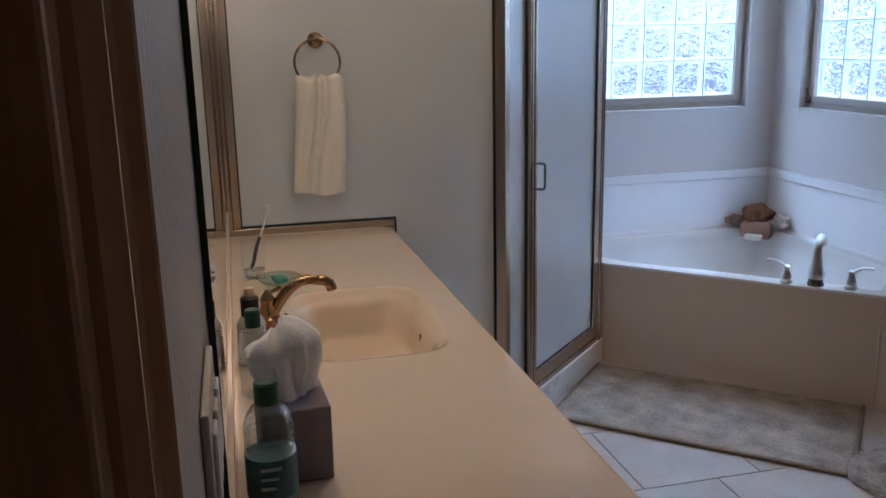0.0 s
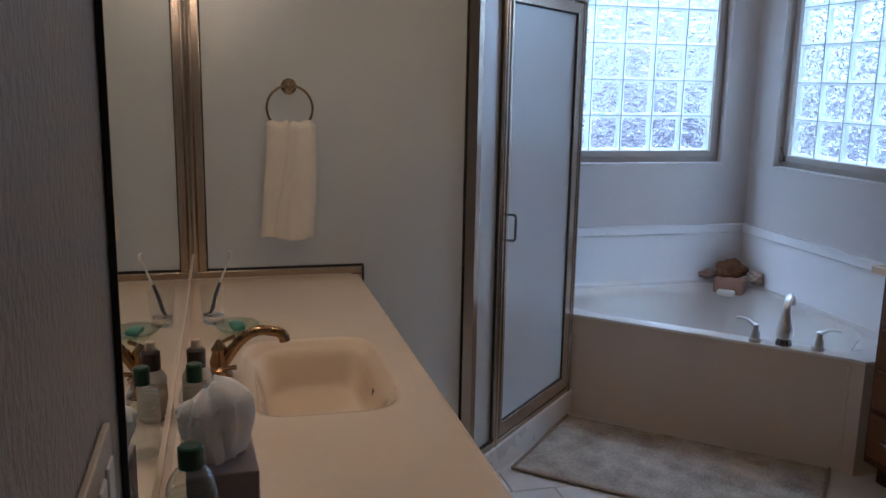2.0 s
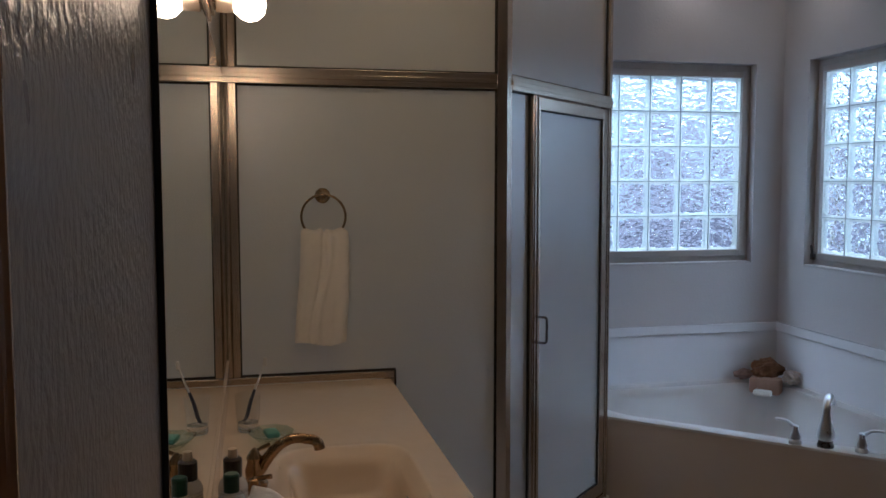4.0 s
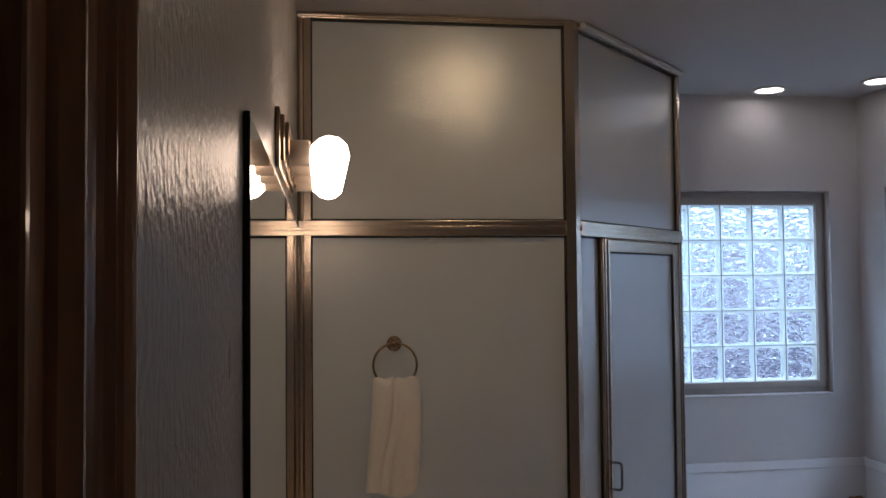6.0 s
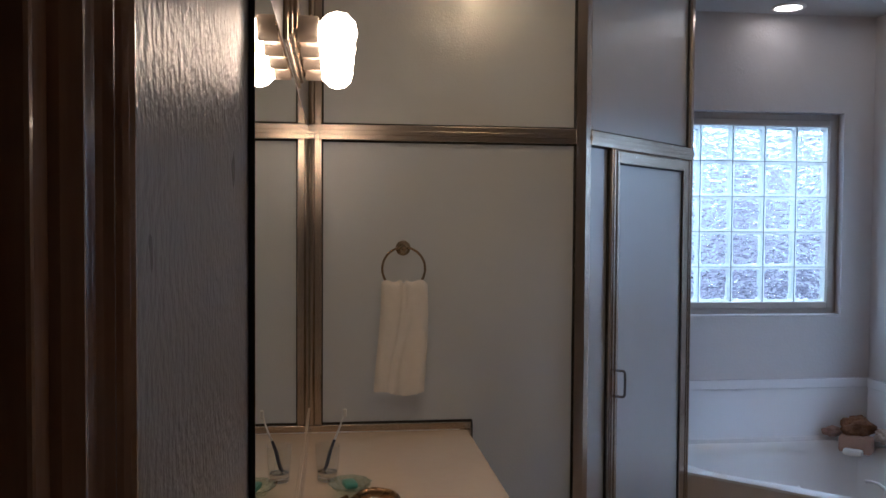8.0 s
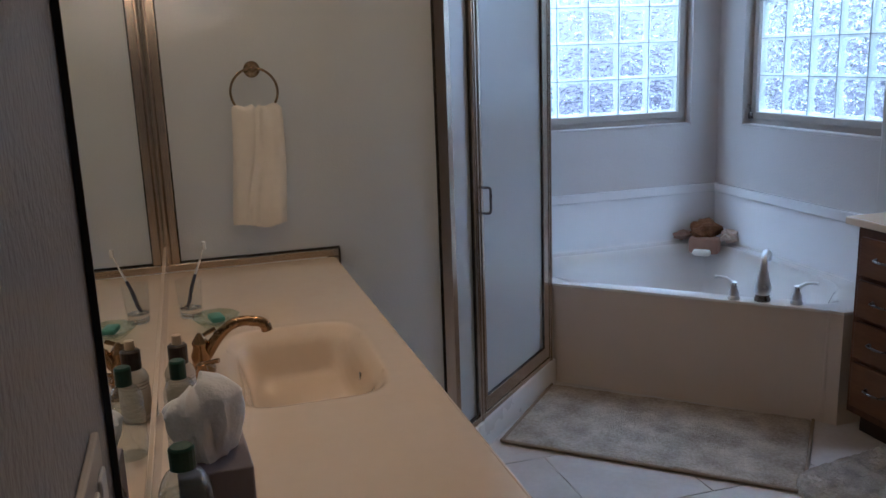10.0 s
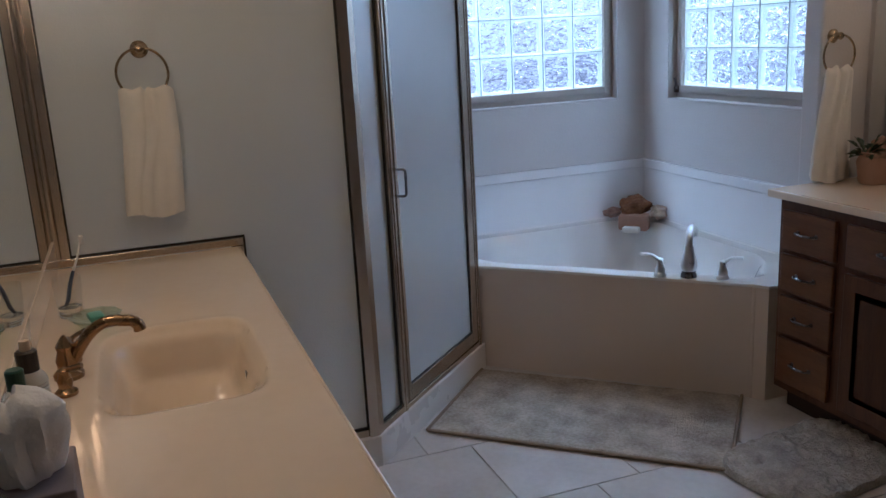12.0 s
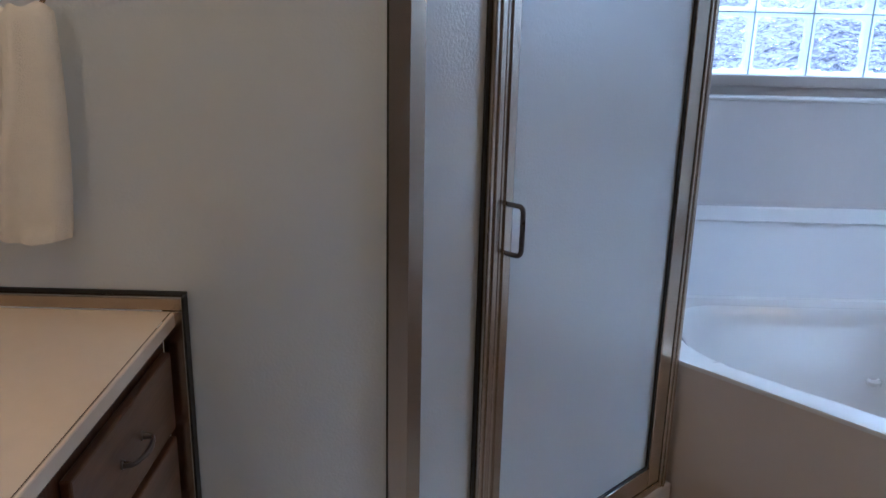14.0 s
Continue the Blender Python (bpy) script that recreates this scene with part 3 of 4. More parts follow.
def pane(name, x0, x1, z0, z1, parent, y=0.0, seal=0.006):
    o = part(name, box(x0, x1, y - 0.003, y + 0.003, z0, z1), FROST, parent, "obscure frosted glass pane")
    o.visible_shadow = False
    b = bmesh.new()
    s = seal
    box(x0, x0 + s, y - 0.010, y - 0.0035, z0, z1, bm=b)
    box(x1 - s, x1, y - 0.010, y - 0.0035, z0, z1, bm=b)
    box(x0 + s, x1 - s, y - 0.010, y - 0.0035, z0, z0 + s, bm=b)
    box(x0 + s, x1 - s, y - 0.010, y - 0.0035, z1 - s, z1, bm=b)
    part("gasket", b, GASKET, o, "black rubber gasket")
    return o


# the large pane steps up over the vanity counter
b = bmesh.new()
pts = [(0.048, 0.937), (0.587, 0.937), (0.587, 0.152), (0.965, 0.152), (0.965, RAIL0), (0.048, RAIL0)]
lo = [b.verts.new((x, -0.003, z)) for x, z in pts]
hi = [b.verts.new((x, 0.003, z)) for x, z in pts]
b.faces.new(lo)
b.faces.new(list(reversed(hi)))
for i in range(6):
    b.faces.new((lo[i], hi[i], hi[(i + 1) % 6], lo[(i + 1) % 6]))
bmesh.ops.recalc_face_normals(b, faces=b.faces[:])
big = part("notched_pane", b, FROST, shower, "large obscure glass pane notched over the counter")
big.visible_shadow = False
b = bmesh.new()
for x0, x1, z0, z1 in ((0.048, 0.053, 0.937, RAIL0), (0.960, 0.965, 0.152, RAIL0), (0.053, 0.960, RAIL0 - 0.006, RAIL0), (0.053, 0.591, 0.937, 0.943),
                       (0.591, 0.960, 0.152, 0.158)):
    box(x0, x1, -0.010, -0.0035, z0, z1, bm=b)
part("gasket", b, GASKET, big, "black rubber gasket")
pane("transom_pane", 0.048, 0.965, RAIL1, 2.713, shower)

# the angled side: local x runs along it
side = new("angled_side")
side.parent = shower
side.matrix_parent_inverse = Matrix()
side.matrix_basis = pose(AX, AY, 0, 0, 0, 45.0)
LEN = 0.998
bar("cross_rail", 0.022, LEN, -0.026, 0.022, RAIL0, RAIL1, side, groove="x")
bar("header", 0.022, LEN, -0.026, 0.022, 2.713, CEILING_Z - 0.001, side, groove="x")
bar("end_jamb", LEN - 0.034, LEN, -0.024, 0.02, 0.1235, RAIL0, side, groove="z")
bar("end_jamb", LEN - 0.030, LEN, -0.024, 0.02, RAIL1, 2.713, side)
bar("strike_jamb", 0.196, 0.228, -0.024, 0.02, 0.1235, RAIL0, side, groove="z")
bar("bottom_channel", 0.022, 0.196, -0.022, 0.02, 0.1235, 0.150, side)
bar("bottom_channel", 0.228, LEN - 0.034, -0.022, 0.02, 0.1235, 0.145, side)
pane("transom_pane", 0.022, LEN - 0.030, RAIL1, 2.713, side)
pane("fixed_pane", 0.022, 0.196, 0.150, RAIL0, side)
b = bmesh.new()
D0, D1, DZ0, DZ1 = 0.231, LEN - 0.037, 0.150, 1.940
st, se = 0.040, 0.056
box(D0, D0 + st, -0.020, 0.010, DZ0, DZ1, 0.003, bm=b)
box(D1 - se, D1, -0.020, 0.010, DZ0, DZ1, 0.003, bm=b)
box(D0 + st, D1 - se, -0.020, 0.010, DZ0, DZ0 + 0.060, 0.003, bm=b)
box(D0 + st, D1 - se, -0.020, 0.010, DZ1 - 0.048, DZ1, 0.003, bm=b)
box(D0 + 0.012, D0 + 0.017, -0.024, -0.018, DZ0, DZ1, bm=b)
part("door_frame", b, NICKEL, side, "brushed bronze shower door frame")
part("door_pane", box(D0 + st, D1 - se, -0.008, -0.002, DZ0 + 0.060, DZ1 - 0.048), FROST, side, "obscure frosted glass door pane").visible_shadow = False
b = bmesh.new()
for x0, x1, z0, z1 in ((D0 + st, D0 + st + 0.004, DZ0 + 0.06, DZ1 - 0.048), (D1 - se - 0.005, D1 - se, DZ0 + 0.06, DZ1 - 0.048),
                       (D0 + st + 0.004, D1 - se - 0.005, DZ1 - 0.054, DZ1 - 0.048), (D0 + st + 0.004, D1 - se - 0.005, DZ0 + 0.06, DZ0 + 0.065)):
    box(x0, x1, -0.014, -0.0085, z0, z1, bm=b)
box(0.228, 0.231, -0.018, 0.0, DZ0, DZ1, bm=b)
part("door_gasket", b, GASKET, side, "black rubber door gasket")
hx = D0 + 0.020
pts = [(hx, -0.016, 1.082)] + arc((hx + 0.002, -0.045, 1.082), (hx + 0.006, -0.058, 1.084), (hx + 0.006, -0.058, 1.066), 5) \
    + arc((hx + 0.006, -0.058, 0.996), (hx + 0.006, -0.058, 0.978), (hx + 0.002, -0.045, 0.980), 5) + [(hx, -0.016, 0.980)]
part("door_handle", tube(pts, 0.0052, 10), DARKMETAL, side, "bent metal pull handle", smooth=True)
b = tube([(0.0, -0.004, CEILING_Z - 0.014), (0.958, -0.004, CEILING_Z - 0.014)], 0.013, 10)
cap = part("ceiling_trim", b, CEIL, side, "rounded white trim at the ceiling", smooth=True)
cap.location = (0.03, -0.034, 0)


# ---- towel rings ----
def towel_ring(name, at, rz, drop, width, spread, label, tlabel, seed):
    """A ring on a rosette with its towel; local -y points away from the wall."""
    r = thing(name, label, "towel ring", at, rz, "towel rings")
    rose = lathe([(0.026, 0.0), (0.027, -0.006), (0.021, -0.012), (0.012, -0.018), (0.011, -0.034), (0.015, -0.042), (0.010, -0.050), (0.001, -0.052)], 20, axis="y")
    part("rosette", rose, BRASS, r, smooth=True)
    rad = 0.076
    pts = [(rad * math.sin(a), -0.040, -rad + 0.004 + rad * math.cos(a)) for a in (2 * math.pi * i / 40 for i in range(40))]
    part("ring", tube(pts, 0.0042, 8, closed=True), BRASS, r, smooth=True)
    t = thing("hand_towel", tlabel, "towel", at, rz, "hand towels")
    b = bmesh.new()
    nu, nv = 44, 48
    for layer in (0, 1):
        grid = []
        for j in range(nv + 1):
            v = j / nv
            row = []
            for i in range(nu + 1):
                u = i / nu * 2 - 1
                gather = 0.93 + 0.07 * min(1.0, v * 1.5) + spread * v
                x = u * width / 2 * gather + 0.006 * math.sin(3 * v + seed) - 0.012 * v
                crease = -0.10 - 0.25 * v + 0.10 * math.sin(5 * v + seed)
                fold = 0.006 * math.sin(u * 5.0 + seed + 0.8 * v) + 0.003 * math.sin(u * 11 + 2 * seed + v)
                fold += 0.020 * math.exp(-((u - crease) / 0.09) ** 2) * (1 - 0.6 * v) - 0.013 * math.exp(-((u - crease - 0.24) / 0.14) ** 2) - 0.007 * math.exp(-((u - crease + 0.5) / 0.16) ** 2) * (1 - v)
                bulge = 0.020 * (1 - 0.72 * abs(u) ** 5) + (0.0022 if 0.80 < v < 0.87 else 0.0)
                y = -0.042 + min(fold, 0.010) * (1 - 0.2 * v) + (-bulge if layer == 0 else bulge)
                top = -0.114 + (0.005 * math.cos(u * 8 + seed) - 0.016 * math.exp(-((u - crease) / 0.08) ** 2)) * max(0.0, 1 - 2.5 * v) - 0.008 * u ** 6
                hem = drop * (0.975 if layer else 1.0) + 0.006 * math.sin(4 * u + seed) - 0.012 * max(0.0, -u - 0.3)
                z = top - v * (hem + top) if layer == 0 else top - v * (hem + top - 0.004)
                if v < 0.05:
                    y = -0.042 + (y + 0.042) * (0.10 + 0.90 * math.sqrt(v / 0.05))
                row.append(b.verts.new((x, y, z)))
            grid.append(row)
        for j in range(nv):
            for i in range(nu):
                b.faces.new((grid[j][i], grid[j][i + 1], grid[j + 1][i + 1], grid[j + 1][i]))
        if layer == 0:
            first = grid
        else:
            for i in range(nu):
                b.faces.new((first[0][i], first[0][i + 1], grid[0][i + 1], grid[0][i]))
            for j in range(nv):
                b.faces.new((first[j][0], first[j + 1][0], grid[j + 1][0], grid[j][0]))
                b.faces.new((first[j][nu], first[j + 1][nu], grid[j + 1][nu], grid[j][nu]))
    bmesh.ops.recalc_face_normals(b, faces=b.faces[:])
    part("cloth", b, TOWEL, t, smooth=True)
    return r


towel_ring("towel_ring", (0.336, -0.004, 1.565), 0, 0.515, 0.174, 0.02, "brass towel ring on the obscure shower glass",
           "white terry hand towel hung in folds from a ring", 0.6)
towel_ring("towel_ring", (2.872, -0.2005, 1.475), 0, 0.560, 0.140, 0.42, "brass towel ring on the wall beside the second vanity",
           "white terry hand towel hanging down to the counter", 2.1)


# ---- vanities ----
def pull(y, z, x, s, parent, upright=False):
    """A bow pull standing off a face at x towards s."""
    h = 0.045
    w = (0, 0, 1) if upright else (0, 1, 0)
    c = Vector((x, y, z))
    w, o = Vector(w), Vector((s, 0, 0))
    pts = [c - w * h, c - w * h + o * 0.016] + arc(c - w * h * 0.95 + o * 0.02, c + o * 0.036, c + w * h * 0.95 + o * 0.02, 6) + [c + w * h + o * 0.016, c + w * h]
    b = tube(pts, [0.007, 0.0045] + [0.0035, 0.004, 0.005, 0.0055, 0.005, 0.004, 0.0035] + [0.0045, 0.007], 8)
    for e in (-1, 1):
        lathe([(0.009, 0.0), (0.008, 0.003 * s), (0.004, 0.005 * s)], 10, c + w * h * e, bm=b, axis="x")
    return part("pull", b, DARKMETAL, parent, "pewter bow pull", smooth=True)


def front(name, y0, y1, z0, z1, x, s, parent, kind):
    """A drawer or door front on a face at x, standing out towards s."""
    t = 0.018
    b = box(min(x, x + s * t), max(x, x + s * t), y0, y1, z0, z1, 0.004)
    if kind == "door":
        m = 0.055
        x1 = x + s * t
        box(min(x1, x1 + s * 0.001), max(x1, x1 + s * 0.001), y0 + m, y1 - m, z0 + m, z1 - m, bm=b)
        f = [f for f in b.faces if abs(f.calc_center_median().x - (x1 + s * 0.001)) < 1e-4]
        r = bmesh.ops.inset_region(b, faces=f, thickness=0.012, depth=-0.007)
        inner = [g for g in f if g.is_valid]
        bmesh.ops.inset_region(b, faces=inner, thickness=0.022, depth=0.006)
    o = part(name, b, WOOD if kind == "door" else WOOD_H, parent)
    return o


def cabinet(name, x_face, x_wall, s, y_runs, y0, y1, label, group):
    c = thing(name, label, "vanity cabinet", (0, 0, 0), 0, group)
    xa, xb = sorted((x_face - s * 0.002, x_wall))
    b = box(min(x_face - s * 0.002, x_face - s * 0.03), max(x_face - s * 0.002, x_face - s * 0.03), y0, y1, 0.10, 0.878)
    fa, fb = sorted((x_face - s * 0.03, x_wall))
    part("face_frame", b, WOOD, c)
    part("side_panel", box(fa, fb, y1 - 0.018, y1, 0.10, 0.878), WOOD, c)
    part("side_panel", box(fa, fb, y0, y0 + 0.018, 0.10, 0.878), WOOD, c)
    part("carcass", box(fa, fb, y0 + 0.018, y1 - 0.018, 0.10, 0.70), WOOD, c)
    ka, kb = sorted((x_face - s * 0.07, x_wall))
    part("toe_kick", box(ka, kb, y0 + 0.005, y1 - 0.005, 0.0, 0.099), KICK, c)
    for kind, a0, a1 in y_runs:
        if kind == "drawers":
            zs = (0.845, 0.672, 0.502, 0.330, 0.125)
            for top, low in zip(zs, zs[1:]):
                d = front("drawer", a0, a1, low + 0.012, top - 0.006, x_face, s, c, "drawer")
                pull((a0 + a1) / 2, (low + top) / 2 + 0.004, x_face + s * 0.018, s, d)
        if kind == "doors":
            mid = (a0 + a1) / 2
            for q0, q1, hinge in ((a0, mid - 0.012, 1), (mid + 0.012, a1, -1)):
                d = front("false_drawer", q0, q1, 0.684, 0.839, x_face, s, c, "drawer")
                pull((q0 + q1) / 2, 0.764, x_face + s * 0.018, s, d)
                d = front("cabinet_door", q0, q1, 0.137, 0.660, x_face, s, c, "door")
                pull(q1 - 0.03 if hinge > 0 else q0 + 0.03, 0.575, x_face + s * 0.018, s, d, True)
    return c


cabinet("vanity_cabinet", 0.548, 0.004, 1, (("drawers", -0.475, -0.045), ("doors", -1.50, -0.525), ("drawers", -2.06, -1.55)), -2.10, -0.026,
        "stained wooden vanity cabinet with drawers under a cream top", "vanity cabinets")
cabinet("vanity_cabinet", 2.612, MIRROR_X - 0.002, -1, (("drawers", -0.552, -0.285), ("doors", -1.42, -0.605), ("drawers", -1.80, -1.47)), -1.85, -0.255,
        "dark stained wooden vanity cabinet with four stacked drawers", "vanity cabinets")


def countertop(name, x0, x1, y0, y1, cx, cy, hx, hy, label, front_x):
    """A moulded top whose bowl is sunk into the same sheet."""
    c = thing(name, label, "countertop", (0, 0, 0), 0, "countertops")
    b = bmesh.new()
    zt = 0.91

    def drop(x, y):
        d = ((abs(x - cx) / hx) ** 5.0 + (abs(y - cy) / hy) ** 5.0) ** (1 / 5.0)
        if d >= 1.0:
            k = max(0.0, 1 - (d - 1.0) / 0.10)
            return 0.0008 * k * k * (1 - k) * 4
        ledge = min(1.0, (1 - d) / 0.10)
        ledge = ledge * ledge * (3 - 2 * ledge)
        wall = min(1.0, max(0.0, (0.88 - d) / 0.22))
        wall = wall * wall * (3 - 2 * wall)
        return -0.016 * ledge - 0.075 * wall - 0.042 * max(0.0, 1 - (d / 0.88) ** 2)

    def cuts(a0, a1, c0, h, far, near):
        lo, hi = c0 - h * 1.14, c0 + h * 1.14
        out = list(np.linspace(a0, lo, far)) + list(np.linspace(lo, hi, near))[1:] + list(np.linspace(hi, a1, far))[1:]
        return [float(v) for v in out]

    xs, ys = cuts(x0, x1, cx, hx, 3, 44), cuts(y0, y1, cy, hy, 4, 64)
    vs = [[b.verts.new((x, y, zt + drop(x, y))) for x in xs] for y in ys]
    for j in range(len(ys) - 1):
        for i in range(len(xs) - 1):
            b.faces.new((vs[j][i], vs[j][i + 1], vs[j + 1][i + 1], vs[j + 1][i]))
    top = part("top", b, COUNTER, c, smooth=True)
    b = bmesh.new()
    f0, f1 = sorted((front_x, x1 if front_x > cx else x0))
    s = 1 if front_x > cx else -1
    box(min(front_x, front_x + s * 0.008), max(front_x, front_x + s * 0.008), y0, y1, 0.880, 0.9098, 0.0035, bm=b)
    part("edge", b, COUNTER, c)
    return c


countertop("countertop", 0.002, 0.564, -2.12, -0.0245, 0.315, -1.048, 0.168, 0.264, "cream cultured marble vanity top with a moulded basin", 0.564)
countertop("countertop", 2.586, MIRROR_X - 0.002, -1.87, -0.216, 2.83, -1.03, 0.165, 0.24, "cream cultured marble top of the second vanity", 2.586)
b = box(0.002, 0.011, -2.12, -0.0245, 0.9105, 1.000, 0.002)
tagged(part("backsplash", b, COUNTER), "low cream backsplash under the mirror", "backsplash", "backsplashes")
b = box(MIRROR_X - 0.020, MIRROR_X - 0.002, -1.87, -0.2025, 0.9105, 1.000, 0.003)
tagged(part("backsplash", b, COUNTER), "low cream backsplash of the second vanity", "backsplash", "backsplashes")
mir = thing("wall_mirror", "large frameless wall mirror with a dark edge", "mirror", (0, 0, 0), 0, "wall mirrors")
part("mirror_glass", box(0.0015, 0.006, -2.088, -0.0275, 1.002, 1.972), MIRROR, mir)
part("dark_edge", box(0.0008, 0.0075, -2.0935, -2.0885, 1.002, 1.972), GASKET, mir, "blackened mirror edge")
mir = thing("wall_mirror", "frameless wall mirror above the second vanity", "mirror", (0, 0, 0), 0, "wall mirrors")
part("mirror_glass", box(MIRROR_X - 0.006, MIRROR_X - 0.0015, -1.86, -0.23, 1.002, 1.972), MIRROR, mir)

# ---- bathtub ----
tub = thing("corner_bathtub", "white acrylic corner bathtub with a cream front panel", "bathtub")
DZ = 0.50
outer = [(1.7125, 0.7335), (2.5930, -0.1470), (2.620, -0.198), (2.823, -0.198), (2.823, -0.0995), (2.8985, -0.0995), (2.8985, 1.1385), (1.7135, 1.1385)]
ctr = Vector((2.36, 0.60))
angles = sorted({round(math.atan2(y - ctr.y, x - ctr.x), 5) for x, y in outer} | {round(-math.pi + 2 * math.pi * i / 120 + 0.003, 5) for i in range(120)})


def reach(a, inset):
    """How far the tub's outline, drawn in by inset, lies from its middle at an angle."""
    d = Vector((math.cos(a), math.sin(a)))
    best = 9.0
    k = len(outer)
    for i in range(k):
        p, q = Vector(outer[i]) - ctr, Vector(outer[(i + 1) % k]) - ctr
        e = q - p
        den = d.x * e.y - d.y * e.x
        if abs(den) < 1e-9:
            continue
        far, along = (p.x * e.y - p.y * e.x) / den, (p.x * d.y - p.y * d.x) / den
        if far > 0 and -1e-4 <= along <= 1 + 1e-4:
            e.normalize()
            gap = inset if isinstance(inset, float) else inset[i]
            best = min(best, far - gap / max(0.25, abs(d.x * e.y - d.y * e.x)))
    return best


def rim(a):
    """The basin's opening: the outline drawn in, with wide rounded corners."""
    ins = [0.075, 0.10, 0.10, 0.10, 0.10, 0.072, 0.072, 0.055]
    steps = [k * 0.05 for k in range(-10, 11)]
    soft = 0.13 + 0.14 * math.exp(-((a - 0.785) / 0.55) ** 2) + 0.12 * math.exp(-((abs(a) - 3.0) / 0.22) ** 2)
    w = [math.exp(-(o / soft) ** 2) for o in steps]
    return sum(min(reach(a + o, ins), reach(a + o, 0.05)) * q for o, q in zip(steps, w)) / sum(w)


b = bmesh.new()
profile = [("o", 1.0, DZ - 0.012), ("o", 1.0, DZ - 0.004), ("o", 0.996, DZ), ("r", 1.02, DZ), ("r", 1.0, DZ + 0.004), ("r", 0.975, DZ - 0.006), ("r", 0.95, DZ - 0.045),
           ("r", 0.90, DZ - 0.17), ("r", 0.82, DZ - 0.29), ("r", 0.70, DZ - 0.345), ("r", 0.40, DZ - 0.36), ("r", 0.02, DZ - 0.365)]


def lift(x, y):
    """The deck's rise towards the two walls."""
    return 0.046 * max(0.0, 1 - min(2.878 - x, 1.118 - y) / 0.15)


rings = []
for kind, f, z in profile:
    rings.append([b.verts.new((ctr.x + math.cos(a) * f * (reach(a, 0.0) if kind == "o" else min(rim(a), reach(a, 0.03) / 1.03)),
                               ctr.y + math.sin(a) * f * (reach(a, 0.0) if kind == "o" else min(rim(a), reach(a, 0.03) / 1.03)), z)) for a in angles])
for ring in rings[2:8]:
    for v in ring:
        v.co.z += min(0.05, max(0.0, lift(v.co.x, v.co.y)))
for lo, hi in zip(rings, rings[1:]):
    for i in range(len(angles)):
        j = (i + 1) % len(angles)
        b.faces.new((lo[i], lo[j], hi[j], hi[i]))
b.faces.new(rings[-1])
bmesh.ops.recalc_face_normals(b, faces=b.faces[:])
part("basin", b, TUB, tub, "white moulded basin and deck", smooth=True)
part("front_panel", prism([(1.7145, 0.7385), (2.592, -0.139), (2.624, -0.194), (2.80, -0.192), (2.80, -0.15), (2.66, -0.15), (2.615, -0.10), (1.7145, 0.80)], 0.0, DZ - 0.0125), APRON, tub,
     "smooth cream front panel")
part("panel_corner_strip", tube([(2.5965, -0.1405, 0.0), (2.5965, -0.1405, DZ - 0.013)], 0.008, 10), APRON, tub, smooth=True)
jets = ((2.175, 0.557), (2.42, 0.93), (2.70, 0.55))
for x, y in jets:
    v = Vector((x, y)) - ctr
    a = math.atan2(v.y, v.x)
    r = min(rim(a), reach(a, 0.03) / 1.03) * 0.875
    c = (ctr.x + math.cos(a) * r, ctr.y + math.sin(a) * r, DZ - 0.19)
    part("jet", lathe([(0.022, -0.008), (0.024, 0.006), (0.016, 0.012), (0.007, 0.006), (0.0, 0.006)], 16, c), CHROME if x < 2.2 else TUB, tub, "small round jet", smooth=True)

b = bmesh.new()
loops = []
for (x, y), (dx, dy) in (((1.7137, 1.1178), (0, -1)), ((2.8778, 1.1178), (-1, -1)), ((2.8778, -0.0983), (-1, 0))):
    loops.append([b.verts.new((x + dx * g, y + dy * g, z)) for g, z in [(0.0, DZ + 0.0012), (0.0, DZ + 0.052), (0.004, DZ + 0.053)]
                  + [(0.004 + 0.046 * (1 - math.cos(a)), DZ + 0.053 - 0.050 * math.sin(a)) for a in (math.pi / 2 * i / 7 for i in range(1, 8))] + [(0.050, DZ + 0.0012)]])
for p0, p1 in zip(loops, loops[1:]):
    for i in range(len(p0) - 1):
        b.faces.new((p0[i], p0[i + 1], p1[i + 1], p1[i]))
bmesh.ops.recalc_face_normals(b, faces=b.faces[:])
part("upstand", b, TUB, tub, "coved upstand along the walls", smooth=True)
b = box(1.7135, 2.8985, 1.118, 1.1392, DZ + 0.001, 0.800, 0.002)
box(1.7135, 2.8985, 1.110, 1.1392, 0.800, 0.850, 0.006, bm=b)
structure("tub_surround_back", b, SURROUND, "white surround panel with a raised top band", "tub surround")
b = box(2.878, 2.8992, -0.0985, 1.110, DZ + 0.001, 0.800, 0.002)
box(2.870, 2.8992, -0.0985, 1.110, 0.800, 0.850, 0.006, bm=b)
structure("tub_surround_side", b, SURROUND, "white surround panel along the window wall", "tub surround")


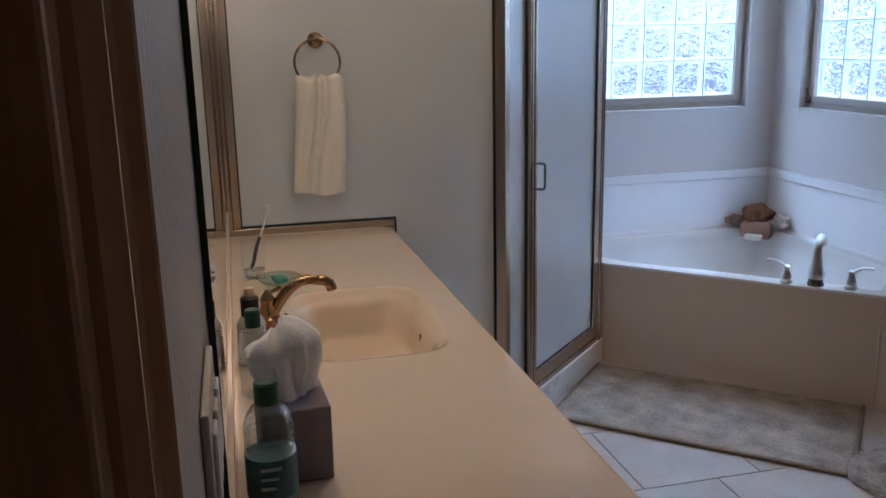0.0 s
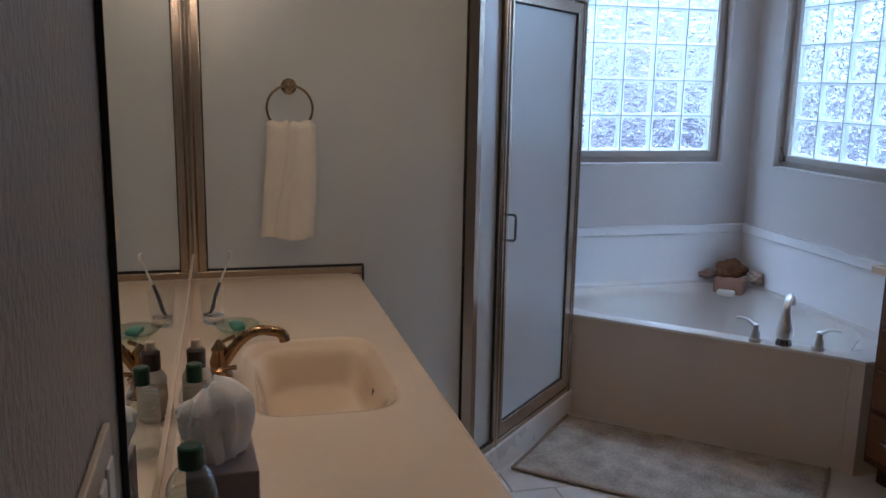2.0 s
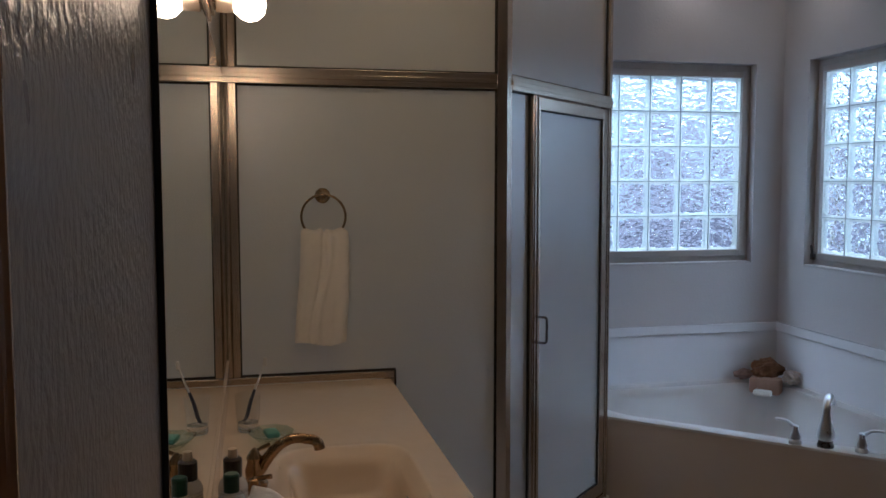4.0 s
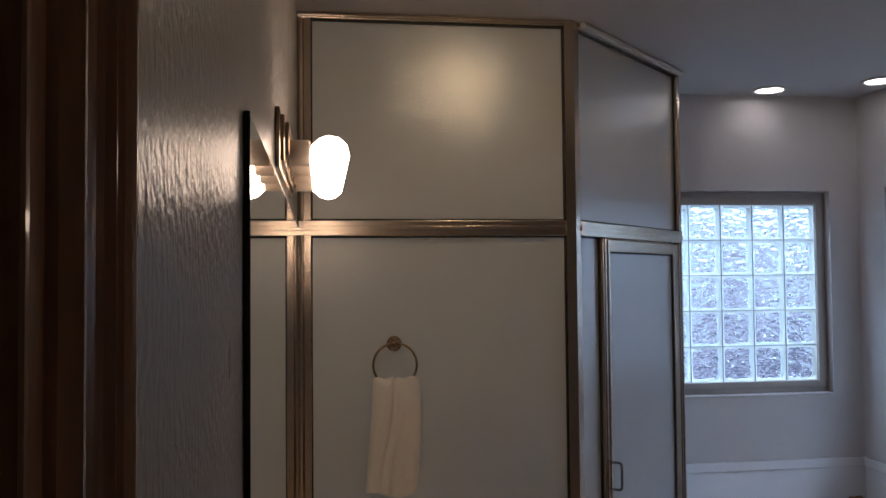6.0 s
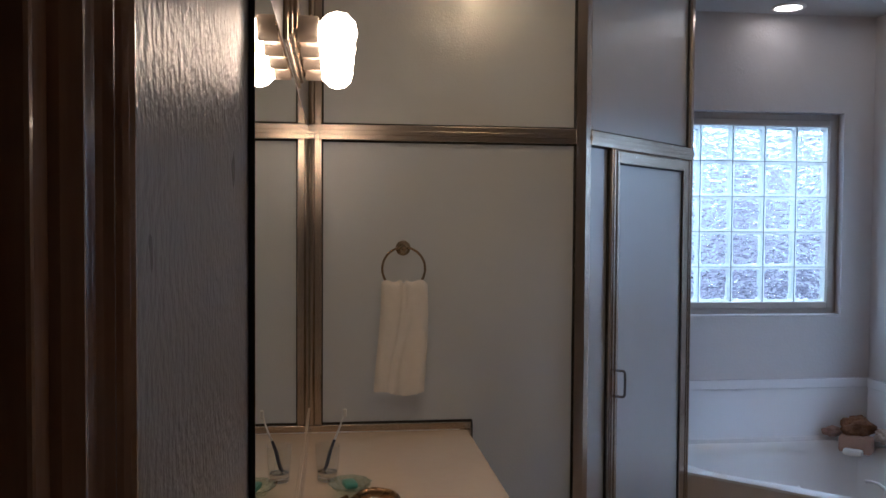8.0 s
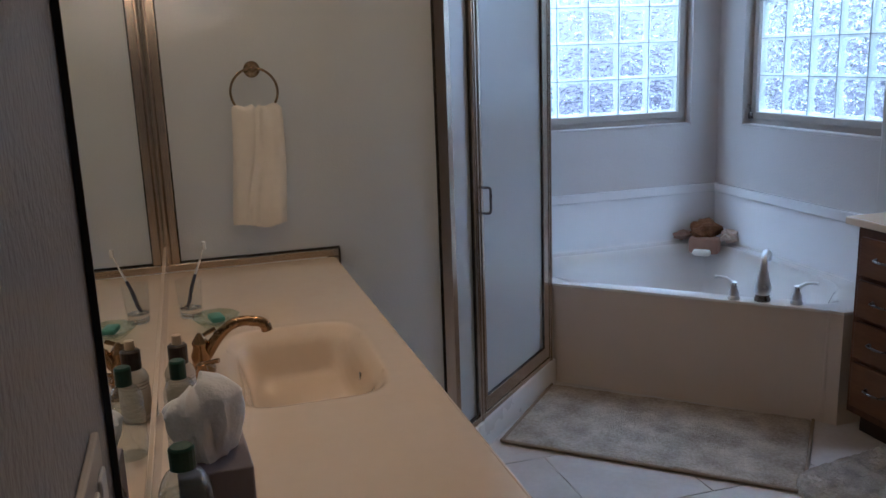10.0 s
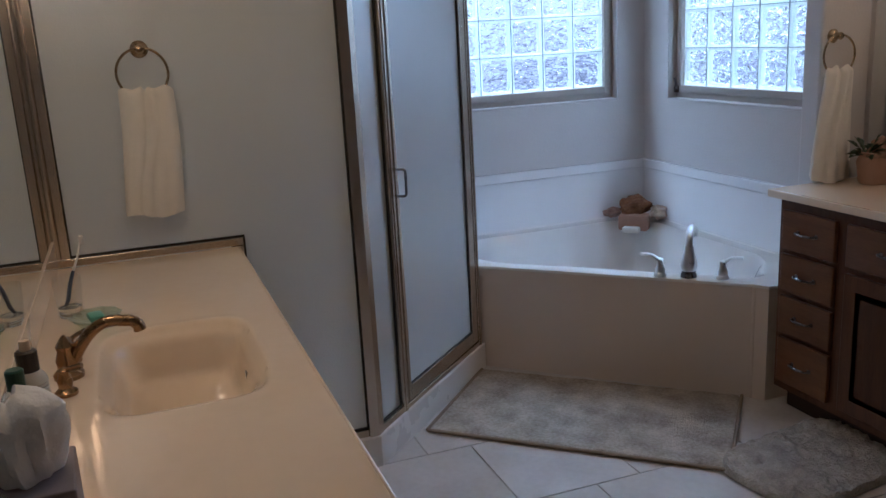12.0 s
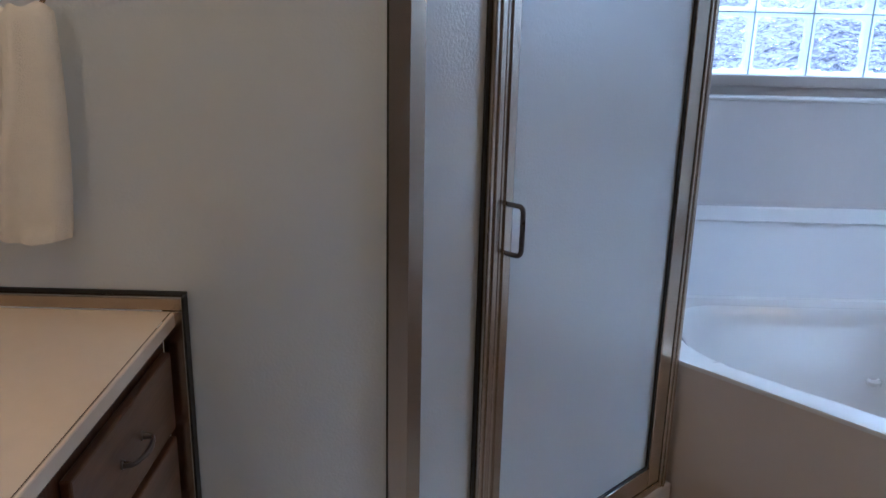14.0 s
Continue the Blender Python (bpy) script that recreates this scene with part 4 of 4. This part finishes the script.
def tub_faucet():
    base = (2.434, 0.080)
    out = Vector((0.7071, 0.7071))
    f = thing("tub_faucet", "chrome gooseneck bathtub spout on the tub deck", "faucet", (*base, DZ))
    part("spout_base", lathe([(0.034, 0.001), (0.034, 0.012), (0.029, 0.020), (0.030, 0.030)], 20), DARKMETAL, f, "dark collar", smooth=True)
    part("spout_body", lathe([(0.030, 0.030), (0.036, 0.044), (0.036, 0.060), (0.030, 0.085), (0.023, 0.112), (0.018, 0.140)], 20), CHROME, f, smooth=True)
    pts = [Vector((0, 0, 0.125)), Vector((0, 0, 0.145))] + [Vector((*(out * (0.055 - 0.055 * math.cos(a))), 0.158 + 0.040 * math.sin(a))) for a in (math.pi * i / 10 for i in range(11))]
    part("spout", tube(pts, [0.017, 0.016] + [0.0155 + 0.0004 * i for i in range(11)], 14), CHROME, f, smooth=True)
    for k, (hx, hy) in enumerate(((2.336, 0.146), (2.532, -0.018))):
        h = part("handle", lathe([(0.026, 0.001), (0.027, 0.010), (0.020, 0.020), (0.022, 0.034), (0.015, 0.052), (0.012, 0.070), (0.014, 0.078), (0.004, 0.084)], 18), CHROME, f, "chrome lever handle", smooth=True)
        h.location = (hx - base[0], hy - base[1], 0)
        s = -1 if k == 0 else 1
        d = Vector((0.7071 * s, -0.7071 * s, 0))
        pts = [Vector((0, 0, 0.072)), Vector((0, 0, 0.078)) + d * 0.012, Vector((0, 0, 0.094)) + d * 0.034, Vector((0, 0, 0.098)) + d * 0.060, Vector((0, 0, 0.096)) + d * 0.082]
        part("lever", tube(pts, [0.009, 0.009, 0.0065, 0.006, 0.007], 10), CHROME, h, smooth=True)


tub_faucet()


def blob(r, at, seed, rough=0.25, squash=(1, 1, 1), n=3):
    b = bmesh.new()
    bmesh.ops.create_icosphere(b, subdivisions=n, radius=1.0)
    for v in b.verts:
        k = 1 + rough * noise.noise(v.co * 1.6 + Vector((seed, seed, 0))) + rough * 0.5 * noise.noise(v.co * 4.0 + Vector((0, seed, seed)))
        v.co = Vector((v.co.x * squash[0], v.co.y * squash[1], v.co.z * squash[2])) * r * k + Vector(at)
    return b


bx, by = 2.715, 0.945
t = thing("soap_holder", "terracotta pink block-shaped soap holder on the tub ledge", "soap holder", (bx, by, DZ + 0.004), -45)
part("block", box(-0.078, 0.078, -0.045, 0.045, 0.0, 0.085, 0.014), CLAY, t, smooth=True)
tagged(part("bath_sponge", blob(0.075, (bx + 0.030, by + 0.045, DZ + 0.115), 3.1, 0.45, (1.15, 0.9, 0.85)), SPONGE), "rough brown natural bath sponge on the tub ledge", "sponge")
tagged(part("seashell", blob(0.048, (bx + 0.115, by - 0.045, DZ + 0.092), 5.0, 0.5, (1.0, 0.8, 0.75)), SHELL_PALE), "cream and brown seashell beside the sponge", "seashell", "seashells")
tagged(part("seashell", blob(0.040, (bx - 0.055, by + 0.120, DZ + 0.085), 8.0, 0.4, (1.4, 0.9, 0.6)), SHELL), "dull pink seashell on the tub ledge", "seashell", "seashells")
s_ob = tagged(part("soap_bar", box(-0.045, 0.045, -0.024, 0.024, 0.0, 0.030, 0.010), SOAP_W, None, smooth=True), "white soap bar in front of the holder", "soap")
s_ob.matrix_world = pose(bx - 0.052, by - 0.052, DZ + 0.005, 0, 0, -45)


# ---- rugs ----
def mat_mesh(w, d, h, round_, n_u, n_v, seed, amp):
    """A soft mat with rounded corners and an uneven pile, from its near left corner."""
    b = bmesh.new()
    vs = []
    for j in range(n_v + 1):
        row = []
        for i in range(n_u + 1):
            u, v = i / n_u * w, j / n_v * d
            x, y = u, v
            ex, ey = min(u, w - u), min(v, d - v)
            if ex < round_ and ey < round_:
                cx = round_ if u < w / 2 else w - round_
                cy = round_ if v < d / 2 else d - round_
                q = Vector((u - cx, v - cy))
                m = max(abs(q.x), abs(q.y))
                if q.length > 1e-6:
                    q = q.normalized() * m
                x, y = cx + q.x, cy + q.y
            e = min(1.0, min(ex, ey) / 0.018)
            z = 0.002 + h * math.sqrt(max(0.0, 1 - (1 - e) ** 2)) + amp * e * noise.noise(Vector((u * 9 + seed, v * 9, 0))) + amp * 0.8 * e * noise.noise(Vector((u * 45, v * 45, seed)))
            row.append(b.verts.new((x, y, z)))
        vs.append(row)
    for j in range(n_v):
        for i in range(n_u):
            b.faces.new((vs[j][i], vs[j][i + 1], vs[j + 1][i + 1], vs[j + 1][i]))
    return b


RA = -42.2
r = thing("bath_mat", "grey-beige pile bath mat with tan bound edges before the tub", "bath mat", (1.250, 0.163, 0.002), RA)
part("plush", mat_mesh(1.165, 0.665, 0.012, 0.02, 110, 64, 1.0, 0.005), RUG, r, smooth=True)
b = tube([(0.0, -0.002, 0.007), (1.165, -0.002, 0.007)], 0.0075, 8)
tube([(1.167, 0.0, 0.007), (1.167, 0.665, 0.007)], 0.0075, 8, bm=b)
tube([(-0.002, 0.0, 0.007), (-0.002, 0.665, 0.007)], 0.0075, 8, bm=b)
part("binding", b, RUG_EDGE, r, "tan bound edge", smooth=True)
r = thing("shag_rug", "fluffy cream contour rug before the second vanity", "bath mat", (2.125, -0.965, 0.002), 8)
part("plush", mat_mesh(0.66, 0.44, 0.030, 0.16, 70, 50, 7.0, 0.016), FLUFFY, r, smooth=True)


# ---- lights ----
def vanity_light(m, label):
    """A bar of four bulbs on a stepped plate; local x points away from the wall."""
    sconce = thing("vanity_light", label, "wall light", (0, 0, 0), 0, "vanity lights")
    sconce.matrix_world = m
    b = bmesh.new()
    for e, d in ((0.0, 0.008), (0.012, 0.016), (0.024, 0.024)):
        box(0.0008, 0.002 + d, -1.47 + e, -0.86 - e, 1.995 + e, 2.105 - e, 0.003, bm=b)
    part("back_plate", b, BRASS, sconce, "stepped brass back plate")
    for k in range(4):
        y = -1.395 + 0.153 * k
        part("socket", lathe([(0.025, 0.024), (0.025, 0.060), (0.022, 0.064), (0.001, 0.064)], 18, (0, y, 2.030), axis="x"), PORCELAIN, sconce, smooth=True)
        part("bulb", lathe([(0.013, 0.064), (0.018, 0.072), (0.034, 0.088), (0.040, 0.106), (0.036, 0.126), (0.022, 0.141), (0.002, 0.146)], 20, (-0.008, y, 2.025), axis="x"), BULB,
             sconce, "glowing warm bulb", smooth=True)


vanity_light(pose(0, 0, 0), "four-bulb vanity light bar on a stepped brass plate, lit")
vanity_light(pose(MIRROR_X, -2.20, 0, 0, 0, 180), "four-bulb vanity light bar above the second mirror, lit")


def can_light(x, y, lens, dome=False):
    c = thing("recessed_light", "round recessed ceiling light, lit", "ceiling light", (x, y, CEILING_Z), 0, "recessed lights")
    b = lathe([(0.082, -0.0005), (0.084, -0.006), (0.076, -0.012), (0.066, -0.010), (0.064, -0.0005)], 28)
    part("trim_ring", b, PLASTIC_W, c, smooth=True)
    if dome:
        part("bulb", lathe([(0.052, -0.001), (0.050, -0.014), (0.042, -0.032), (0.026, -0.045), (0.001, -0.050)], 24), lens, c, "glowing round bulb", smooth=True)
        return
    part("lens", lathe([(0.064, -0.001), (0.062, -0.006), (0.02, -0.009), (0.001, -0.009)], 28), lens, c, "glowing lens", smooth=True)


can_light(2.325, 0.985, CAN)
can_light(2.760, 0.740, CAN)
can_light(0.720, -0.870, DOME, True)

# ---- switch plate ----
sp = thing("switch_plate", "ivory three-gang switch and outlet plate on the textured wall", "switch plate", (0.0005, -2.37, 1.165))
part("plate", box(0.0, 0.007, 0.0, 0.165, 0.0, 0.115, 0.002), PLATE, sp)
for k in range(3):
    part("rocker" if k else "outlet", box(0.007, 0.011, 0.018 + 0.048 * k, 0.050 + 0.048 * k, 0.024, 0.091, 0.002), PLASTIC_W, sp)


# ---- things on the left vanity ----
def basin_faucet(x, y, z, s, material, label):
    """A two-handle basin faucet; the spout reaches towards s."""
    f = thing("basin_faucet", label, "faucet", (x, y, z), 0, "basin faucets")
    part("body", lathe([(0.030, 0.001), (0.031, 0.010), (0.020, 0.022), (0.022, 0.040), (0.016, 0.060), (0.019, 0.070), (0.010, 0.084), (0.004, 0.092)], 20), material, f, smooth=True)
    pts = [Vector((s * 0.004, 0, 0.030))] + arc((s * 0.014, 0, 0.040), (s * 0.060, 0, 0.125), (s * 0.120, 0, 0.105), 9) + arc((s * 0.128, 0, 0.104), (s * 0.148, 0, 0.102), (s * 0.150, 0, 0.080), 4)
    part("spout", tube(pts, [0.012, 0.013, 0.0135, 0.0135, 0.013, 0.0125, 0.012, 0.012, 0.012, 0.012, 0.012, 0.012, 0.0125, 0.013, 0.013, 0.013], 14), material, f, smooth=True)
    for k in (-1, 1):
        part("handle", lathe([(0.022, 0.001), (0.022, 0.008), (0.013, 0.016), (0.015, 0.030), (0.010, 0.046), (0.012, 0.052), (0.003, 0.058)], 16, (0, 0.098 * k, 0)), material, f, smooth=True)
        part("lever", tube([(0, 0.098 * k, 0.048), (s * 0.012, 0.104 * k, 0.056), (s * 0.036, 0.116 * k, 0.062)], [0.006, 0.005, 0.006], 8), material, f, smooth=True)


basin_faucet(0.092, -1.045, 0.910, 1, BRONZE, "aged brass basin faucet on the cream counter")
basin_faucet(MIRROR_X - 0.085, -1.03, 0.910, -1, DARKMETAL, "dark basin faucet on the second vanity")
tagged(part("basin_drain", lathe([(0.022, 0.0), (0.022, 0.003), (0.014, 0.004), (0.001, 0.002)], 18, (0.300, -1.070, 0.7785)), DARKMETAL, smooth=True), "round metal drain in the basin floor", "drain")
tagged(part("overflow_slot", box(0.4445, 0.4490, -1.072, -1.058, 0.846, 0.864, 0.001), DARKMETAL), "small dark overflow slot in the basin wall", "overflow")


def bottle(at, r, h, cap, cap_h, material, label, body_label, band=None, liquid=None, neck=0.4):
    t = thing("bottle", label, "bottle", (*at, 0.9105), 0, "toiletry bottles")
    o = part("bottle_body", lathe([(r * 0.86, 0.0), (r, 0.006), (r, h * 0.09), (r * 0.95, h * 0.11), (r, h * 0.13), (r, h * 0.56), (r * 0.94, h * 0.585), (r, h * 0.61), (r * 0.93, h * 0.64), (r, h * 0.67), (r * 0.93, h * 0.70),
                                   (r, h * 0.72), (r * 0.96, h * 0.77), (r * 0.84, h * 0.84), (r * 0.66, h * 0.90), (r * neck, h * 0.93), (r * neck, h)], 24), material, t, body_label, smooth=True)
    part("cap", lathe([(r * neck * 1.2, h - 0.010), (r * neck * 1.22, h + cap_h), (r * neck * 1.0, h + cap_h + 0.003)], 18), cap, t)
    if band:
        part("label", lathe([(r * 1.012, h * 0.14), (r * 1.012, h * 0.50)], 24), band, t, "teal printed label", smooth=True)
        for k in range(3):
            part("label_print", box(-r * 0.45, r * (0.35 - 0.12 * k), -r * 1.06, -r * 0.9, h * (0.42 - 0.085 * k), h * (0.445 - 0.085 * k)), LABEL_BAR, t)
    if liquid:
        part("contents", lathe([(0.001, 0.004), (r * 0.80, 0.004), (r * 0.90, 0.01), (r * 0.90, h * 0.72), (0.001, h * 0.72)], 18), liquid, t, smooth=True)
    return t


bottle((0.060, -1.855), 0.036, 0.168, PLASTIC_G, 0.018, BOTTLE, "clear plastic bottle with a green cap and teal label", "clear ribbed plastic", LABEL, WATER)
bottle((0.052, -1.44), 0.030, 0.145, PLASTIC_G, 0.020, BOTTLE, "clear bottle with a green cap near the mirror", "clear plastic")
lotion = bottle((0.050, -1.27), 0.030, 0.115, PLASTIC_B, 0.026, LIQUID, "pale lotion bottle with a dark collar and a beige nozzle", "pale plastic", neck=0.52)
part("nozzle", lathe([(0.009, 0.143), (0.010, 0.146), (0.009, 0.162), (0.001, 0.163)], 16), LOTION_TIP, lotion, "beige nozzle", smooth=True)

tb = thing("tissue_box", "mauve grey tissue box with a white tissue pulled up", "tissue box", (0.098, -1.735, 0.9105), 3)
part("carton", box(-0.052, 0.052, -0.070, 0.070, 0.0, 0.118, 0.003), CARTON, tb)
b = bmesh.new()
n_a, n_h = 40, 16
vs = []
for j in range(n_h + 1):
    v = j / n_h
    row = []
    for i in range(n_a):
        a = 2 * math.pi * i / n_a
        r0 = 0.018 + 0.036 * math.sin(math.pi * min(1.0, 0.10 + 0.70 * v)) if v < 0.75 else 0.054 * math.sqrt(max(0.0, 1 - ((v - 0.62) / 0.385) ** 2)) + 0.004
        pleat = 1 - 0.75 * v
        r0 *= 1 + 0.20 * math.sin(2 * a + 0.6 + 1.6 * v) + 0.10 * math.sin(3 * a + 2.0 * v) + 0.11 * pleat * math.sin(7 * a + 3 * v) + 0.05 * math.sin(9 * a - 6 * v) + 0.02 * math.sin(17 * a + 4 * v)
        row.append(b.verts.new((r0 * math.cos(a) * 0.85 - 0.016 * v, r0 * math.sin(a) * 1.05 + 0.010 * v,
                                0.108 + 0.112 * v + (0.018 * math.sin(a + 2.2) + 0.008 * math.sin(2 * a + 0.7) + 0.003 * math.sin(5 * a)) * v)))
    vs.append(row)
for j in range(n_h):
    for i in range(n_a):
        b.faces.new((vs[j][i], vs[j][(i + 1) % n_a], vs[j + 1][(i + 1) % n_a], vs[j + 1][i]))
b.faces.new(vs[-1])
part("tissue", b, TISSUE, tb, "crumpled white tissue", smooth=True)

cup = thing("glass_tumbler", "clear glass tumbler holding a toothbrush", "tumbler", (0.075, -0.585, 0.9105))
part("glass", lathe([(0.026, 0.0), (0.030, 0.004), (0.036, 0.105), (0.034, 0.105), (0.0292, 0.028)], 24), GLASS, cup, smooth=True)
part("base", lathe([(0.001, 0.001), (0.0262, 0.001), (0.0285, 0.006), (0.0285, 0.026), (0.001, 0.027)], 24), THICK_GLASS, cup, "thick glass base", smooth=True)
tbr = thing("toothbrush", "dark toothbrush with a white head standing in the tumbler", "toothbrush", (0.075, -0.585, 0.9105))
part("brush_handle", tube([(-0.010, -0.004, 0.030), (-0.002, -0.002, 0.045), (0.008, 0.0, 0.085), (0.020, 0.003, 0.118)], [0.004, 0.0055, 0.0055, 0.004], 8), BRISTLE, tbr, "dark grip", smooth=True)
part("brush_neck", tube([(0.020, 0.003, 0.117), (0.034, 0.006, 0.150), (0.046, 0.008, 0.186)], [0.0036, 0.0026, 0.0024], 8), PLASTIC_W, tbr, "white neck", smooth=True)
part("brush_head", box(0.044, 0.055, 0.004, 0.012, 0.181, 0.206, 0.003), PLASTIC_W, tbr)
ds = thing("soap_dish", "pale green scalloped glass soap dish", "soap dish", (0.138, -0.690, 0.9105))
b = bmesh.new()
n_a = 48
loops = []
for r0, z0 in ((0.030, 0.0), (0.036, 0.002), (0.052, 0.016), (0.060, 0.024), (0.057, 0.025), (0.048, 0.016), (0.030, 0.006), (0.001, 0.006)):
    loops.append([b.verts.new((r0 * math.cos(2 * math.pi * i / n_a) * (1 + (0.05 * math.sin(10 * 2 * math.pi * i / n_a) if r0 > 0.04 else 0)),
                               1.25 * r0 * math.sin(2 * math.pi * i / n_a) * (1 + (0.05 * math.sin(10 * 2 * math.pi * i / n_a) if r0 > 0.04 else 0)), z0)) for i in range(n_a)])
for lo, hi in zip(loops, loops[1:]):
    for i in range(n_a):
        b.faces.new((lo[i], lo[(i + 1) % n_a], hi[(i + 1) % n_a], hi[i]))
bmesh.ops.recalc_face_normals(b, faces=b.faces[:])
part("dish", b, DISH, ds, smooth=True)
so = tagged(part("soap_bar", box(-0.018, 0.018, -0.028, 0.028, 0.0, 0.016, 0.006), SOAP_T, None, smooth=True), "turquoise soap bar in the glass dish", "soap")
so.matrix_world = pose(0.138, -0.690, 0.9225, 0, 0, 12)

# ---- planter on the second vanity ----
pl = thing("planter", "pink terracotta planter with dusty green leaves", "plant pot", (2.965, -0.355, 0.9105))
part("pot", lathe([(0.048, 0.0), (0.056, 0.010), (0.062, 0.06), (0.066, 0.085), (0.058, 0.105), (0.070, 0.125), (0.062, 0.127), (0.050, 0.110), (0.001, 0.105)], 24), CLAY, pl, smooth=True)
part("pot_ornament", blob(0.040, (0.020, -0.010, 0.145), 4.2, 0.4, (1.2, 0.8, 0.8)), CLAY, pl, "raised pink flower ornament")
rng = random.Random(4)
b = bmesh.new()
for k in range(46):
    a, el, ln = rng.uniform(0, 2 * math.pi), rng.uniform(-0.1, 1.1), rng.uniform(0.035, 0.060)
    d = Vector((math.cos(a) * math.cos(el), math.sin(a) * math.cos(el), math.sin(el)))
    o = Vector((-0.045, 0.0, 0.115)) + d * rng.uniform(0.01, 0.05)
    sd = d.cross(Vector((0, 0, 1))).normalized() * ln * 0.28
    mid = o + d * ln * 0.5 + Vector((0, 0, 0.006))
    q = [b.verts.new(p) for p in (o, mid + sd, o + d * ln - Vector((0, 0, 0.006)), mid - sd)]
    b.faces.new((q[0], q[1], q[2]))
    b.faces.new((q[0], q[2], q[3]))
tagged(part("leaves", b, LEAF, pl, "small dusty green leaves"), kind="stuff")

# ---- floor tiles ----
TW = 0.467
cache = {}
floor_ob = bpy.data.objects["floor"]
rows_y = [-0.487 + TW * k for k in range(-9, 4)]
for r_i, y0 in enumerate(rows_y):
    shift = 0.290 if (r_i % 2 == 0) else 0.0
    for c_i in range(-3, 6):
        x0 = 0.895 + TW * c_i + shift - (TW if shift else 0)
        a0, a1 = max(x0, 0.003), min(x0 + TW, 3.055)
        c0, c1 = max(y0, -4.676), min(y0 + TW, 1.13)
        if a1 - a0 < 0.03 or c1 - c0 < 0.03:
            continue
        key = (round(a1 - a0, 3), round(c1 - c0, 3))
        if key not in cache:
            bb = box(-key[0] / 2 + 0.0026, key[0] / 2 - 0.0026, -key[1] / 2 + 0.0026, key[1] / 2 - 0.0026, -0.009, -0.001, 0.002)
            me = bpy.data.meshes.new("tile")
            bb.to_mesh(me)
            bb.free()
            me.materials.append(TILE)
            cache[key] = me
        o = new("tile", cache[key])
        o.parent = floor_ob
        o.location = ((a0 + a1) / 2, (c0 + c1) / 2, 0.0)
